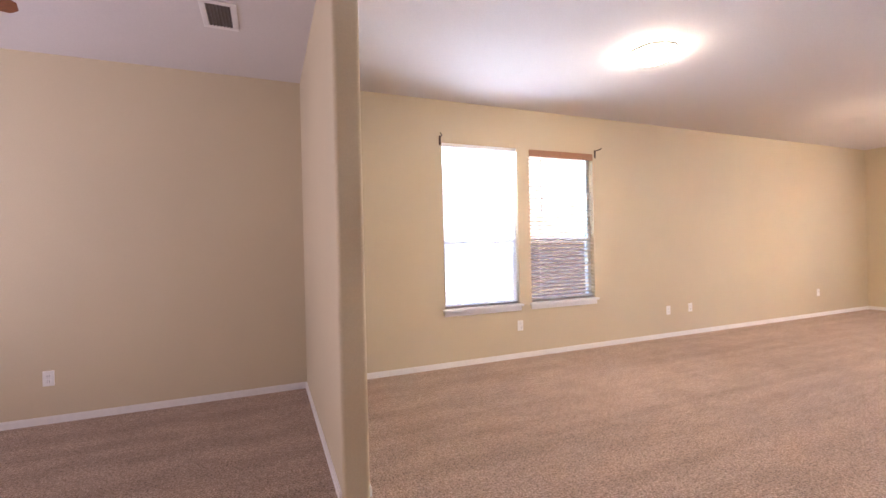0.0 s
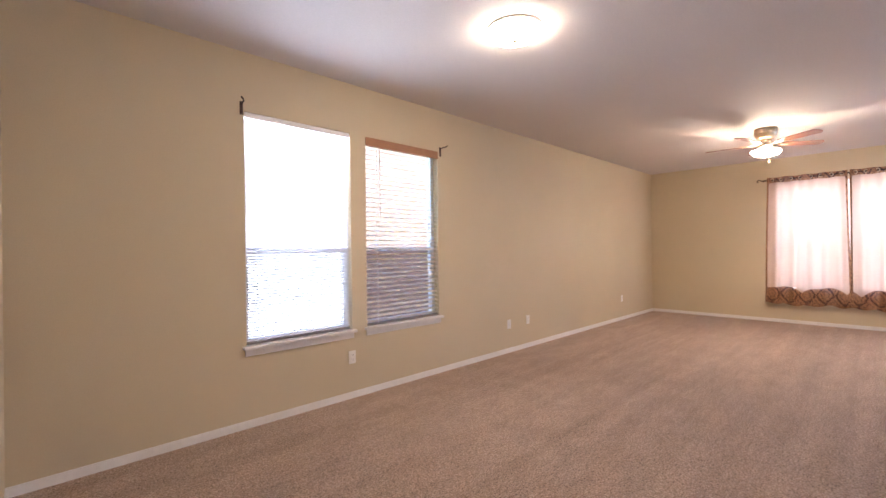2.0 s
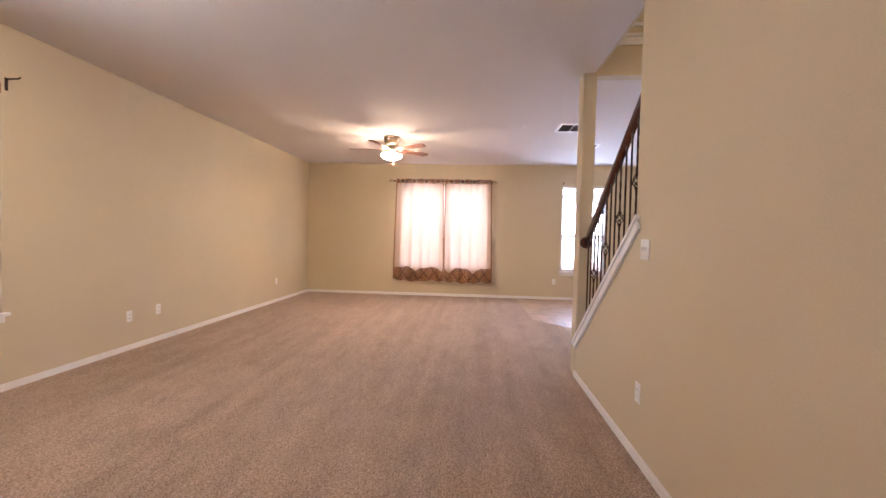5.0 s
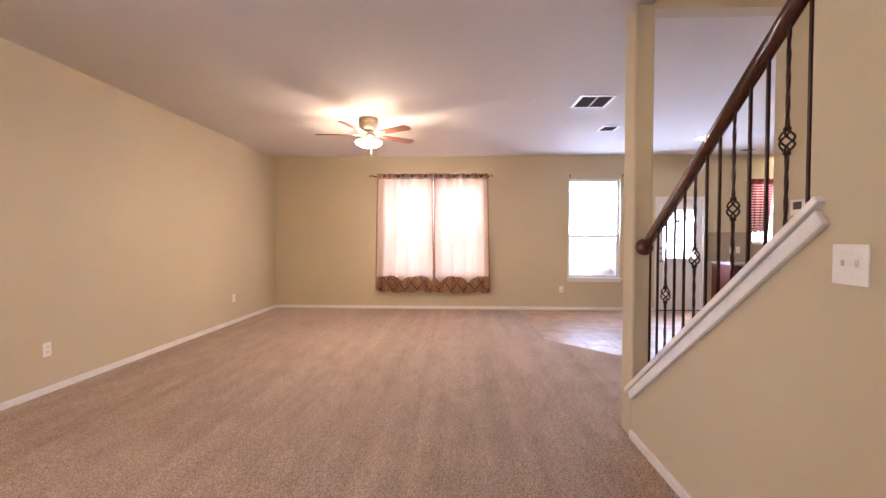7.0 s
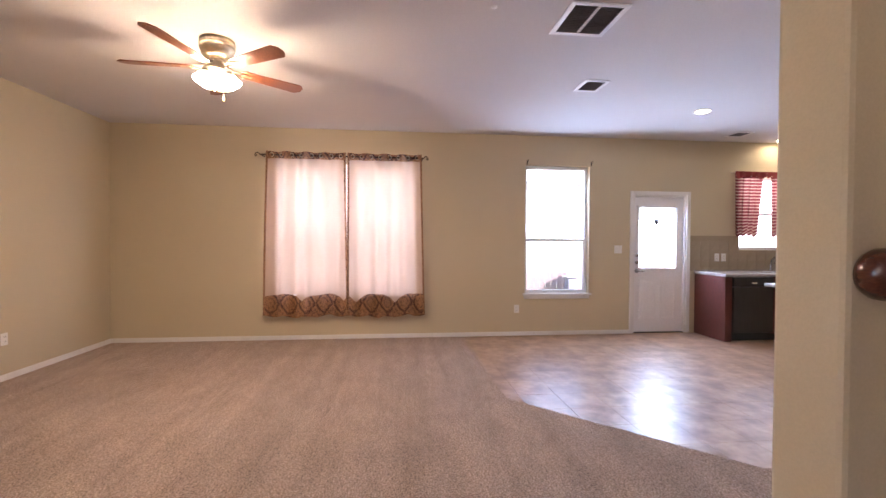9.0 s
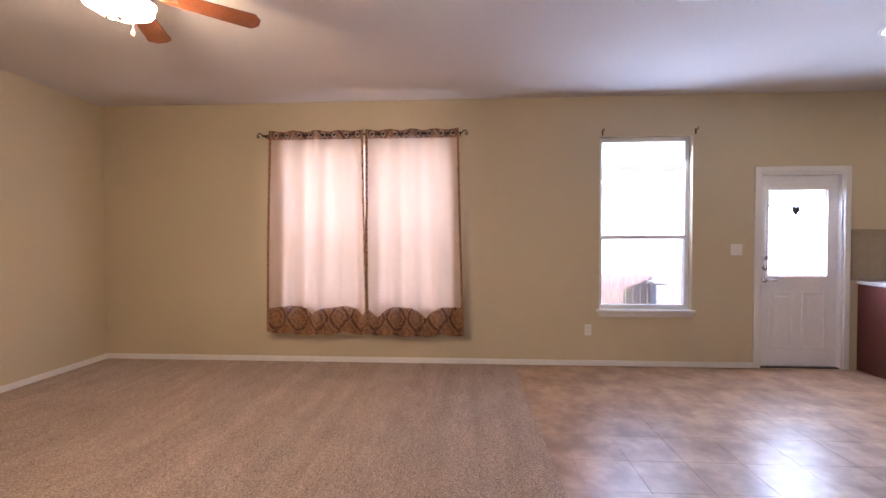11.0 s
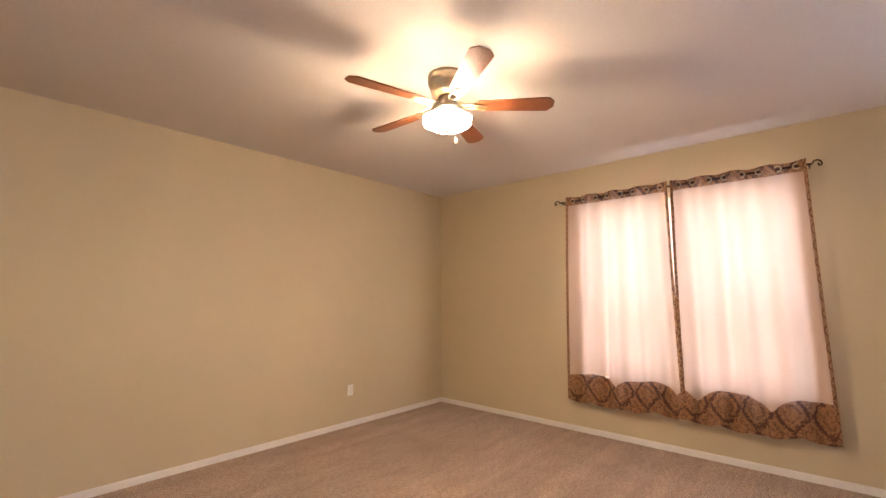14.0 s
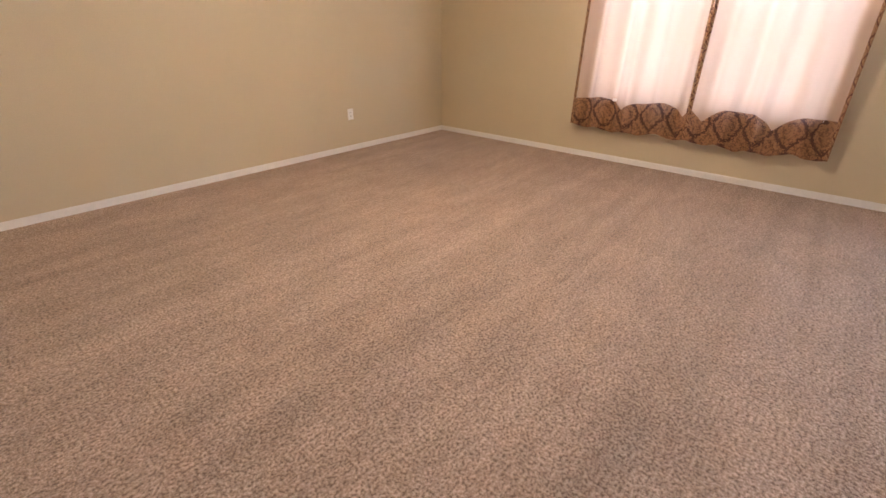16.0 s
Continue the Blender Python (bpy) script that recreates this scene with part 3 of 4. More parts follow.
def cover_plate(name, axis, u, plane, z, out, w=0.073, h=0.117, kind="outlet", label="white plastic wall outlet plate", group=""):
    """An outlet or switch plate on a wall; out is +1 or -1, the way out of the wall along the axis."""
    t = thing(name, label, "switch" if kind == "switch" else "outlet", group=group)

    def slab(a0, a1, d0, d1, b0, b1, bevel):
        d0, d1 = sorted((plane + out * d0, plane + out * d1))
        return box(d0, d1, a0, a1, b0, b1, bevel=bevel) if axis == "x" else box(a0, a1, d0, d1, b0, b1, bevel=bevel)
    part("plate", slab(u - w / 2, u + w / 2, 0.0, 0.006, z - h / 2, z + h / 2, 0.002), PLATE, t)
    if kind == "outlet":
        for dz in (-0.021, 0.021):
            part("socket", slab(u - 0.016, u + 0.016, 0.0055, 0.0085, z + dz - 0.014, z + dz + 0.014, 0.001), PLATE, t)
            part("slot", slab(u - 0.009, u - 0.006, 0.0082, 0.0088, z + dz - 0.006, z + dz + 0.006, 0), BLACK, t)
            part("slot", slab(u + 0.006, u + 0.009, 0.0082, 0.0088, z + dz - 0.006, z + dz + 0.006, 0), BLACK, t)
    else:
        n = max(1, round(w / 0.046) - 1) if w > 0.09 else 1
        for i in range(n):
            c = u + (i - (n - 1) / 2) * 0.046
            part("toggle", slab(c - 0.005, c + 0.005, 0.005, 0.016, z - 0.004, z + 0.014, 0.001), PLATE, t)
            part("screw", slab(c - 0.003, c + 0.003, 0.0055, 0.007, z + 0.027, z + 0.033, 0), PLATE, t)
            part("screw", slab(c - 0.003, c + 0.003, 0.0055, 0.007, z - 0.033, z - 0.027, 0), PLATE, t)
    return t


for u, z in ((2.795, 0.372), (5.155, 0.365), (5.58, 0.375), (8.62, 0.395)):
    cover_plate("wall_outlet", "y", u, YN, z, -1, group="outlets on the long wall")
cover_plate("wall_outlet", "y", -1.48, YN, 0.35, -1)
cover_plate("wall_outlet", "x", -1.333, XE, 0.385, -1, label="white plastic wall outlet plate below the bare window")
cover_plate("light_switch", "x", -2.86, XE, 1.245, -1, 0.118, 0.117, "switch", "white double light switch plate beside the back door")
cover_plate("light_switch", "y", 3.37, YS, 1.257, 1, 0.118, 0.120, "switch", "white double light switch plate on the stair wall")
cover_plate("wall_outlet", "y", 3.40, YS, 0.405, 1, label="white plastic outlet plate low on the stair wall")
cover_plate("light_switch", "y", 5.11, YB, 1.27, 1, 0.118, 0.117, "switch", "white light switch plate on the wall behind the stairs")
for y in (-4.42, -4.53, -5.88):
    cover_plate("wall_outlet", "x", y, XE - 0.012, 1.13, -1, label="white outlet plate on the kitchen backsplash", group="backsplash outlets")


# ---- stairs ----
def stairs():
    st = tagged(new("staircase"), "carpeted staircase rising beside a beige knee wall", "staircase", kind="structure")
    for i in range(15):
        x = 4.90 - 0.25 * i
        z = 0.187 * (i + 1)
        bm = box(x - 0.25, x + 0.025, YB, YS - 0.12, z - 0.187 if i == 0 else z - 0.20, z, bevel=0.012)
        part("step", bm, CARPET, st)
    bm = prism([(4.90, 0.02), (4.90, 0.30), (1.15, 0.30 + 0.748 * 3.75), (1.15, 0.02 + 0.748 * 3.75)], "y", YB + 0.0005, YB + 0.016)
    part("skirt_board", bm, TRIM, st, "white painted stair skirt board")
    return st


stairs()
SL = 0.75


def cap_z(x):
    return 0.352 + SL * (X1 - x)


bm = prism([(5.00, cap_z(5.00) - 0.032), (5.02, cap_z(5.00)), (3.48, cap_z(3.48) + 0.012), (3.46, cap_z(3.46) - 0.022)], "y", YS - 0.145, YS + 0.028, bevel=0.006)
structure("stair_cap", bm, TRIM, "white painted sloped cap on the knee wall", "trim")
bm = prism([(4.975, cap_z(4.975) - 0.034), (3.48, cap_z(3.48) - 0.034), (3.445, cap_z(3.445) - 0.105), (4.925, cap_z(4.925) - 0.105)], "y", YS - 0.0005, YS + 0.021, bevel=0.005)
structure("stair_trim", bm, TRIM, "white painted trim board under the sloped cap", "trim")


def rail_z(x):
    return 1.286 + 0.730 * (4.91 - x)


def stair_rail():
    r = thing("stair_railing", "dark cherry wood handrail on dark wrought-iron balusters", "railing")
    yr = YS - 0.062
    prof = [(0.030 * math.cos(a), 0.036 * math.sin(a)) for a in [2 * math.pi * i / 16 for i in range(16)]]
    bm = bmesh.new()
    rings = []
    for x in (4.93, 4.2, X0 + 0.002):
        rings.append([bm.verts.new((x + 0.0, yr + p, rail_z(x) + q * 1.24)) for p, q in prof])
    for a, b in zip(rings, rings[1:]):
        for i in range(16):
            bm.faces.new((a[i], a[(i + 1) % 16], b[(i + 1) % 16], b[i]))
    bm.faces.new(rings[0])
    bm.faces.new(rings[-1])
    bmesh.ops.recalc_face_normals(bm, faces=bm.faces)
    part("handrail", bm, RAILWOOD, r, "dark cherry wood handrail", True)
    bm = lathe([(0, 0), (0.050, 0.0), (0.056, 0.012), (0.056, 0.03), (0.048, 0.05), (0.03, 0.062), (0, 0.066)], 28)
    bmesh.ops.transform(bm, matrix=pose(X1 - 0.001, yr, rail_z(4.92), 0, -90, 0), verts=bm.verts)
    part("rail_rosette", bm, RAILWOOD, r, "round dark wood rosette against the column", True)
    for i in range(13):
        x = 4.842 - 0.1025 * i
        z0, z1 = cap_z(x) + 0.008, rail_z(x) - 0.03
        knot = i % 3 == 2
        bm = bmesh.new()
        zk = z0 + 0.405
        n = 44
        spans = [(z0, zk - 0.045), (zk + 0.045, z1)] if knot else [(z0, z1)]
        for a, b in spans:
            pts, k = [], n
            for q in range(k + 1):
                pts.append((x, yr, a + (b - a) * q / k))
            add_tube(bm, pts, 0.0078, square=True, twist=0.16 if knot else 0.0)
        bal = part("baluster", bm, BRONZE, r)
        bm = bmesh.new()
        add_box(bm, x - 0.017, x + 0.017, yr - 0.017, yr + 0.017, z0 - 0.012, z0 + 0.012, bevel=0.003, segs=1)
        part("shoe", bm, BRONZE, bal, "square iron baluster shoe")
        if knot:
            bm = bmesh.new()
            for q in range(4):
                pts = []
                for s in range(13):
                    u = s / 12
                    a = math.pi / 2 * q + u * math.pi * 1.1
                    rr = 0.006 + 0.020 * math.sin(math.pi * u)
                    pts.append((x + rr * math.cos(a), yr + rr * math.sin(a), zk - 0.043 + 0.086 * u))
                add_tube(bm, pts, 0.0042, segs=6)
            for zz in (zk - 0.045, zk + 0.045):
                add_tube(bm, [(x, yr, zz - 0.01), (x, yr, zz - 0.004), (x, yr, zz + 0.004), (x, yr, zz + 0.01)], [0.008, 0.013, 0.013, 0.008], segs=10)
            part("basket", bm, BRONZE, bal, "twisted iron basket knuckle")
    return r


stair_rail()

hr = thing("wall_handrail", "white painted handrail end on the wall behind the stairs", "railing")
part("rail", tube([(5.10, YB + 0.075, 0.975), (5.06, YB + 0.075, 0.995), (3.6, YB + 0.075, 0.995 + 0.73 * 1.46)], 0.024, segs=14), TRIM, hr, smooth=True)
for x in (4.98, 4.2):
    part("bracket", tube([(x, YB, 0.93 + 0.73 * (5.06 - x)), (x, YB + 0.06, 0.94 + 0.73 * (5.06 - x)), (x, YB + 0.075, 0.975 + 0.73 * (5.06 - x))], 0.009, segs=8), CHROME, hr)

th = thing("thermostat", "white wall thermostat with a grey screen", "thermostat")
part("body", box(4.945, 5.075, YB, YB + 0.026, 1.49, 1.595, bevel=0.005), PLATE, th)
part("screen", box(4.975, 5.045, YB + 0.025, YB + 0.0275, 1.53, 1.58), STEEL, th, "grey display")

# ---- blinds ----


def blind(name, hole, pitch, depth, tilt, slat_mat, top_mat, label, stack=0.0):
    u0, u1, z0, z1 = hole
    b = thing(name, label, "blind")
    yc = YN + 0.034
    part("headrail", box(u0 + 0.006, u1 - 0.006, YN + 0.006, YN + 0.062, z1 - 0.045, z1 - 0.002, bevel=0.003), top_mat, b)
    if depth > 0.04:
        part("valance", box(u0 + 0.003, u1 - 0.003, YN - 0.012, YN + 0.004, z1 - 0.075, z1 + 0.004, bevel=0.003), top_mat, b, "wooden valance")
    me = bpy.data.meshes.new("slat")
    bm = bmesh.new()
    c, s = math.cos(radians(tilt)), math.sin(radians(tilt))
    cols = []
    for p, q in ((-0.5, 0.0), (-0.2, 0.06), (0.2, 0.06), (0.5, 0.0)):
        y, z = depth * p, depth * q * 0.7
        cols.append([bm.verts.new((x, y * c - z * s, y * s + z * c)) for x in (u0 + 0.008, u1 - 0.008)])
    for a, d in zip(cols, cols[1:]):
        bm.faces.new((a[0], a[1], d[1], d[0]))
    bmesh.ops.solidify(bm, geom=bm.faces[:], thickness=0.0028 if depth > 0.04 else 0.0012)
    bm.to_mesh(me)
    bm.free()
    me.materials.append(slat_mat)
    z = z1 - 0.06
    while z > z0 + 0.04:
        o = new("slat", me)
        o.location = (0, yc, z)
        o.parent = b
        z -= pitch
    part("bottom_rail", box(u0 + 0.008, u1 - 0.008, yc - depth / 2, yc + depth / 2, z0 + 0.006, z0 + 0.026, bevel=0.003), RAILSHADE, b, "bottom rail coloured dark as a silhouette")
    for f in (0.14, 0.86) if depth > 0.04 else (0.1, 0.5, 0.9):
        x = u0 + (u1 - u0) * f
        w = 0.0025 if depth > 0.04 else 0.002
        part("ladder_tape", box(x - w, x + w, yc - depth / 2 - 0.002, yc - depth / 2 - 0.001, z0 + 0.02, z1 - 0.05), BLIND, b)
    part("wand", tube([(u0 + 0.16, YN - 0.004, z1 - 0.06), (u0 + 0.16, YN - 0.006, z1 - 0.75)], 0.004, segs=6), BLIND, b)
    return b


blind("mini_blind", N_WINDOWS[0], 0.0215, 0.025, -38, BLIND, VINYL, "lowered white narrow-slat mini blind glowing with daylight")
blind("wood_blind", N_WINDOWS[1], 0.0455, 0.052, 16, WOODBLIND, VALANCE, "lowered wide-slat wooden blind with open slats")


def rod_bracket(x, z, turn):
    b = thing("curtain_bracket", "dark bronze empty curtain rod bracket above the window", "bracket", group="rod brackets")
    part("plate", box(x - 0.012, x + 0.012, YN - 0.006, YN, z - 0.05, z + 0.05, bevel=0.002), BRONZE, b)
    part("arm", tube([(x, YN - 0.004, z + 0.035), (x, YN - 0.055, z + 0.04), (x + 0.015 * turn, YN - 0.085, z + 0.045), (x + 0.03 * turn, YN - 0.09, z + 0.06)], 0.006, segs=8), BRONZE, b)


rod_bracket(1.845, 2.44, -1)
rod_bracket(3.945, 2.42, 1)
for y in (-1.475, -2.435):
    b = thing("curtain_bracket", "small dark bronze curtain bracket above the bare window", "bracket", group="rod brackets")
    part("plate", box(XE - 0.005, XE, y - 0.008, y + 0.008, 2.46, 2.52, bevel=0.002), BRONZE, b)
    part("arm", tube([(XE - 0.004, y, 2.50), (XE - 0.05, y, 2.50), (XE - 0.055, y, 2.525)], 0.005, segs=6), BRONZE, b)


# ---- curtains ----
def curtain_panel(name, top, bottom, z_top, z_hem, folds, depth, seed, material, x0, label, grommets=True, rows=40, per=14):
    """A hanging panel with soft folds; top and bottom give its edges along the wall."""
    rnd = random.Random(seed)
    c = thing(name, label, "curtain")
    n = folds * per
    phase = [rnd.uniform(-0.5, 0.5) for _ in range(folds + 1)]
    amp = [rnd.uniform(0.7, 1.25) for _ in range(folds + 1)]
    width = abs(top[1] - top[0]) * 1.25

    def spot(u, v):
        f = u * folds
        k = min(int(f), folds - 1)
        w = f - k
        a = amp[k] * (1 - w) + amp[k + 1] * w
        ph = phase[k] * (1 - w) + phase[k + 1] * w
        y = (top[0] + (top[1] - top[0]) * u) * (1 - v) + (bottom[0] + (bottom[1] - bottom[0]) * u) * v
        wave = math.cos(2 * math.pi * f + ph * v * 1.6)
        wave = wave * (1 - 0.35 * v) + 0.35 * v * math.sin(math.pi * f * 0.9 + seed)
        wave += 0.22 * v * math.sin(2 * math.pi * f * 2.3 + seed * 2 + 2 * v)
        dx = depth * a * wave * (0.85 + 0.5 * v)
        bell = 0.02 * math.sin(math.pi * v) * math.sin(3.1 * u * folds + seed)
        hem = (0.018 * math.cos(2 * math.pi * f + ph * 1.6) + 0.012 * math.sin(2.3 * f + seed)) * max(0, (v - 0.75) / 0.25)
        return Vector((x0 - dx, y + bell * 0.3, z_top + (z_hem - z_top) * v + hem))

    def cloth(name, u0, u1, cols, v0, v1, steps, mat, label="", off=0.0):
        """A piece of the panel between two lines v0(u) and v1(u)."""
        bm = bmesh.new()
        uv = bm.loops.layers.uv.new("UVMap")
        grid, flat = [], []
        for r in range(steps + 1):
            line, spread = [], []
            for i in range(cols + 1):
                u = u0 + (u1 - u0) * i / cols
                v = v0(u) + (v1(u) - v0(u)) * r / steps
                line.append(bm.verts.new(spot(u, v) + Vector((-off, 0, 0))))
                spread.append((u * width, v * (z_top - z_hem)))
            grid.append(line)
            flat.append(spread)
        for r in range(steps):
            for i in range(cols):
                at = ((r, i), (r, i + 1), (r + 1, i + 1), (r + 1, i))
                face = bm.faces.new([grid[a][b] for a, b in at])
                for loop, (a, b) in zip(face.loops, at):
                    loop[uv].uv = flat[a][b]
        bmesh.ops.recalc_face_normals(bm, faces=bm.faces)
        if off:
            bmesh.ops.solidify(bm, geom=bm.faces[:], thickness=0.002)
        part(name, bm, mat, c, label, True)

    if not grommets:
        cloth("cloth", 0, 1, n, lambda u: 0.0, lambda u: 1.0, rows, material)
    else:
        # Backlight put into colour: plain peach between these lines, damask left beyond.
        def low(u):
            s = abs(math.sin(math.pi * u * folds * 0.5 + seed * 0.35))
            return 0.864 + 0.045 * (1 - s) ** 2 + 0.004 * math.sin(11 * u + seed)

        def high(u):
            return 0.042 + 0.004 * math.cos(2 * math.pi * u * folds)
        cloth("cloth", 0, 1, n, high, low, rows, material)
        cloth("bottom_border", 0, 1, n, low, lambda u: 1.0, 8, DAMASK, "brown and gold damask below the backlit part")
        cloth("top_border", 0, 1, n, lambda u: 0.0, high, 3, DAMASK, "brown and gold damask heading above the backlit part")
        for u0, u1 in ((0.0, 0.024), (0.976, 1.0)):
            cloth("side_hem", u0, u1, 2, lambda u: 0.0, lambda u: 0.995, rows, HEM, "brown turned side hem", 0.004)
        for k in range(folds * 2):
            u = (k + 0.5) / (folds * 2)
            y = top[0] + (top[1] - top[0]) * u
            f = u * folds
            x = x0 - depth * math.cos(2 * math.pi * f) - 0.007
            bm = bmesh.new()
            side = 1 if (k % 2) else -1
            pts = [(x + 0.006 * side * math.sin(a), y + 0.024 * math.cos(a), z_top - 0.045 + 0.024 * math.sin(a)) for a in [2 * math.pi * q / 16 for q in range(17)]]
            add_tube(bm, pts, 0.0062, segs=6, cap=False)
            part("grommet", bm, BRASS, c, "pale metal grommet ring")
    return c


XR = XE - 0.10
curtain_panel("curtain", (2.10, 1.072), (2.145, 1.03), 2.535, 0.328, 4, 0.042, 1, BACKLIT, XR, "damask curtain on a rod, backlit middle coloured plain peach")
curtain_panel("curtain", (1.045, 0.050), (1.045, -0.005), 2.535, 0.318, 4, 0.044, 7, BACKLIT, XR, "damask curtain on a rod, backlit middle coloured plain peach")

rod = thing("curtain_rod", "dark bronze curtain rod with scroll finials", "curtain rod")
part("rod", tube([(XR, 2.19, 2.49), (XR, 0.02, 2.49)], 0.009, segs=12), BRONZE, rod, smooth=True)
for y, s in ((2.19, 1), (0.02, -1)):
    pts = [(XR, y + s * (0.004 + 0.035 * (1 - math.cos(a)) * 0.55 + 0.006 * a), 2.49 + 0.030 * math.sin(a) * (1 - a / 14)) for a in [q * 0.45 for q in range(15)]]
    part("finial", tube(pts, 0.006, segs=8), BRONZE, rod, "scroll finial", True)
for y in (2.16, 1.05, 0.035):
    part("bracket", tube([(XE, y, 2.478), (XR, y, 2.478), (XR - 0.012, y, 2.492)], 0.006, segs=8), BRONZE, rod)

for y0, y1, seed in ((-4.66, -5.13, 3), (-5.24, -5.73, 5)):
    curtain_panel("kitchen_curtain", (y0, y1), (y0 - 0.02 if seed == 3 else y0 - 0.03, y1 + (0.10 if seed == 3 else 0.0)), 2.40, 1.455, 4, 0.014, seed, PLAID, XE - 0.05, "short red and cream plaid kitchen curtain", grommets=False, rows=16, per=8)
kv = curtain_panel("curtain_valance", (-4.655, -5.735), (-4.66, -5.73), 2.425, 2.335, 9, 0.010, 9, surface("red_cloth", (0.22, 0.025, 0.025), 0.8, vary=0.15, scale=12), XE - 0.068, "dark red gathered cloth valance over the kitchen window", grommets=False, rows=5, per=8)
rod = thing("kitchen_curtain_rod", "thin white curtain rod over the kitchen window", "curtain rod")
part("rod", tube([(XE, -4.65, 2.41), (XE - 0.05, -4.655, 2.41), (XE - 0.055, -5.2, 2.41), (XE - 0.05, -5.735, 2.41), (XE, -5.74, 2.41)], 0.006, segs=8), PLATE, rod)


# ---- ceiling fans and lights ----
def ceiling_fan(at, turn, lit, label):
    f = thing("ceiling_fan", label, "ceiling fan", at)
    f.rotation_euler = (0, 0, radians(turn))
    zc = 0.0
    part("canopy", lathe([(0.0, zc + 0.018), (0.125, zc + 0.018), (0.128, zc - 0.02), (0.120, zc - 0.028), (0.128, zc - 0.036), (0.122, zc - 0.055), (0.105, zc - 0.095), (0.082, zc - 0.125), (0.0, zc - 0.125)], 40), BRASS, f, "antique nickel motor housing", True)
    part("switch_housing", lathe([(0.0, zc - 0.12), (0.058, zc - 0.125), (0.062, zc - 0.15), (0.055, zc - 0.185), (0.04, zc - 0.20), (0.0, zc - 0.20)], 28), BRASS, f, "dark nickel switch housing", True)
    for i in range(5):
        m = pose(0, 0, zc - 0.215, 0, 0, 72 * i)
        out = [(0.20, -0.052), (0.64, -0.069), (0.652, -0.064), (0.680, -0.034), (0.685, -0.028), (0.685, 0.028), (0.680, 0.034), (0.652, 0.064), (0.64, 0.069), (0.20, 0.052), (0.175, 0.03), (0.175, -0.03)]
        bm = prism(out, "z", -0.004, 0.004)
        bmesh.ops.bevel(bm, geom=[e for e in bm.edges], offset=0.0015, segments=1, affect="EDGES")
        bmesh.ops.transform(bm, matrix=m @ pose(0, 0, 0.03, -11, 0, 0), verts=bm.verts)
        blade = part("blade", bm, BLADEWOOD, f, "reddish brown wooden blade with clipped corners")
        bm = bmesh.new()
        for s in (-1, 1):
            add_tube(bm, [(0.055, 0, 0.062), (0.11, s * 0.018, 0.028), (0.16, s * 0.034, 0.024), (0.215, s * 0.022, 0.024), (0.235, 0, 0.024)], 0.006, segs=8)
        add_box(bm, 0.19, 0.26, -0.022, 0.022, 0.018, 0.025, bevel=0.003)
        bmesh.ops.transform(bm, matrix=m, verts=bm.verts)
        part("blade_iron", bm, BRASS, f, "scrolled metal blade bracket")
    part("light_fitter", lathe([(0.0, zc - 0.19), (0.05, zc - 0.19), (0.105, zc - 0.205), (0.04, zc - 0.214), (0.03, zc - 0.25), (0.0, zc - 0.25)], 24), BRASS, f, smooth=True)
    glass = GLOW if lit else FROST
    n, prof = 48, [(0.146, -0.262), (0.157, -0.272), (0.158, -0.286), (0.144, -0.308), (0.104, -0.330), (0.050, -0.343), (0.012, -0.347)]
    for skin, inset, mat in (("glass_bowl", 0.0, glass), ("bowl_lining", 0.004, FROST)):
        bm = bmesh.new()
        rings = []
        for r, z in prof:
            r = r - inset
            rings.append([bm.verts.new(((r * (1 + 0.055 * math.cos(8 * a) * min(1, r / 0.1))) * math.cos(a), (r * (1 + 0.055 * math.cos(8 * a) * min(1, r / 0.1))) * math.sin(a), z + inset)) for a in [2 * math.pi * q / n for q in range(n)]])
        for a, b in zip(rings, rings[1:]):
            for q in range(n):
                bm.faces.new((a[q], a[(q + 1) % n], b[(q + 1) % n], b[q]))
        bm.faces.new(rings[-1])
        bmesh.ops.recalc_face_normals(bm, faces=bm.faces)
        part(skin, bm, mat, f, "scalloped frosted glass light bowl" if inset == 0 else "inner face of the frosted bowl", True)
    if lit:
        bm = bmesh.new()
        bmesh.ops.create_uvsphere(bm, u_segments=20, v_segments=12, radius=0.020)
        bmesh.ops.transform(bm, matrix=pose(0, 0, -0.272), verts=bm.verts)
        part("bulb", bm, BULB, f, "glowing light bulb", True)
    part("bowl_rod", lathe([(0.0, -0.29), (0.006, -0.29), (0.006, -0.345), (0.0, -0.345)], 8), BRASS, f, smooth=True)
    part("finial", lathe([(0.0, -0.342), (0.016, -0.344), (0.018, -0.352), (0.008, -0.366), (0.0, -0.372)], 16), BRASS, f, smooth=True)
    for x, y, l in ((0.035, -0.03, 0.415), (-0.05, 0.02, 0.385)):
        ch = part("pull_chain", tube([(x, y, -0.225), (x * 1.4, y * 1.4, -0.30), (x * 1.4, y * 1.4, -l + 0.03)], 0.0014, segs=5), BRASS, f)
        part("fob", lathe([(0.0, -l + 0.032), (0.004, -l + 0.030), (0.009, -l + 0.012), (0.010, -l), (0.006, -l - 0.008), (0.0, -l - 0.01)], 12, (x * 1.4, y * 1.4)), FOB, ch, "turned wooden pull fob", True)
    return f


ceiling_fan((7.615, 1.752, ZC - 0.018), 21, True, "five-blade hugger ceiling fan with a lit frosted bowl")
ceiling_fan((-1.80, 2.76, ZC - 0.018), 14, False, "five-blade hugger ceiling fan in the adjoining room")

dl = thing("ceiling_light", "lit round frosted dome light flush on the ceiling", "ceiling light", (3.11, 2.475, ZC))
part("base_pan", lathe([(0.0, 0.0), (0.19, 0.0), (0.195, -0.012), (0.185, -0.022), (0.0, -0.022)], 40), TRIM, dl, smooth=True)
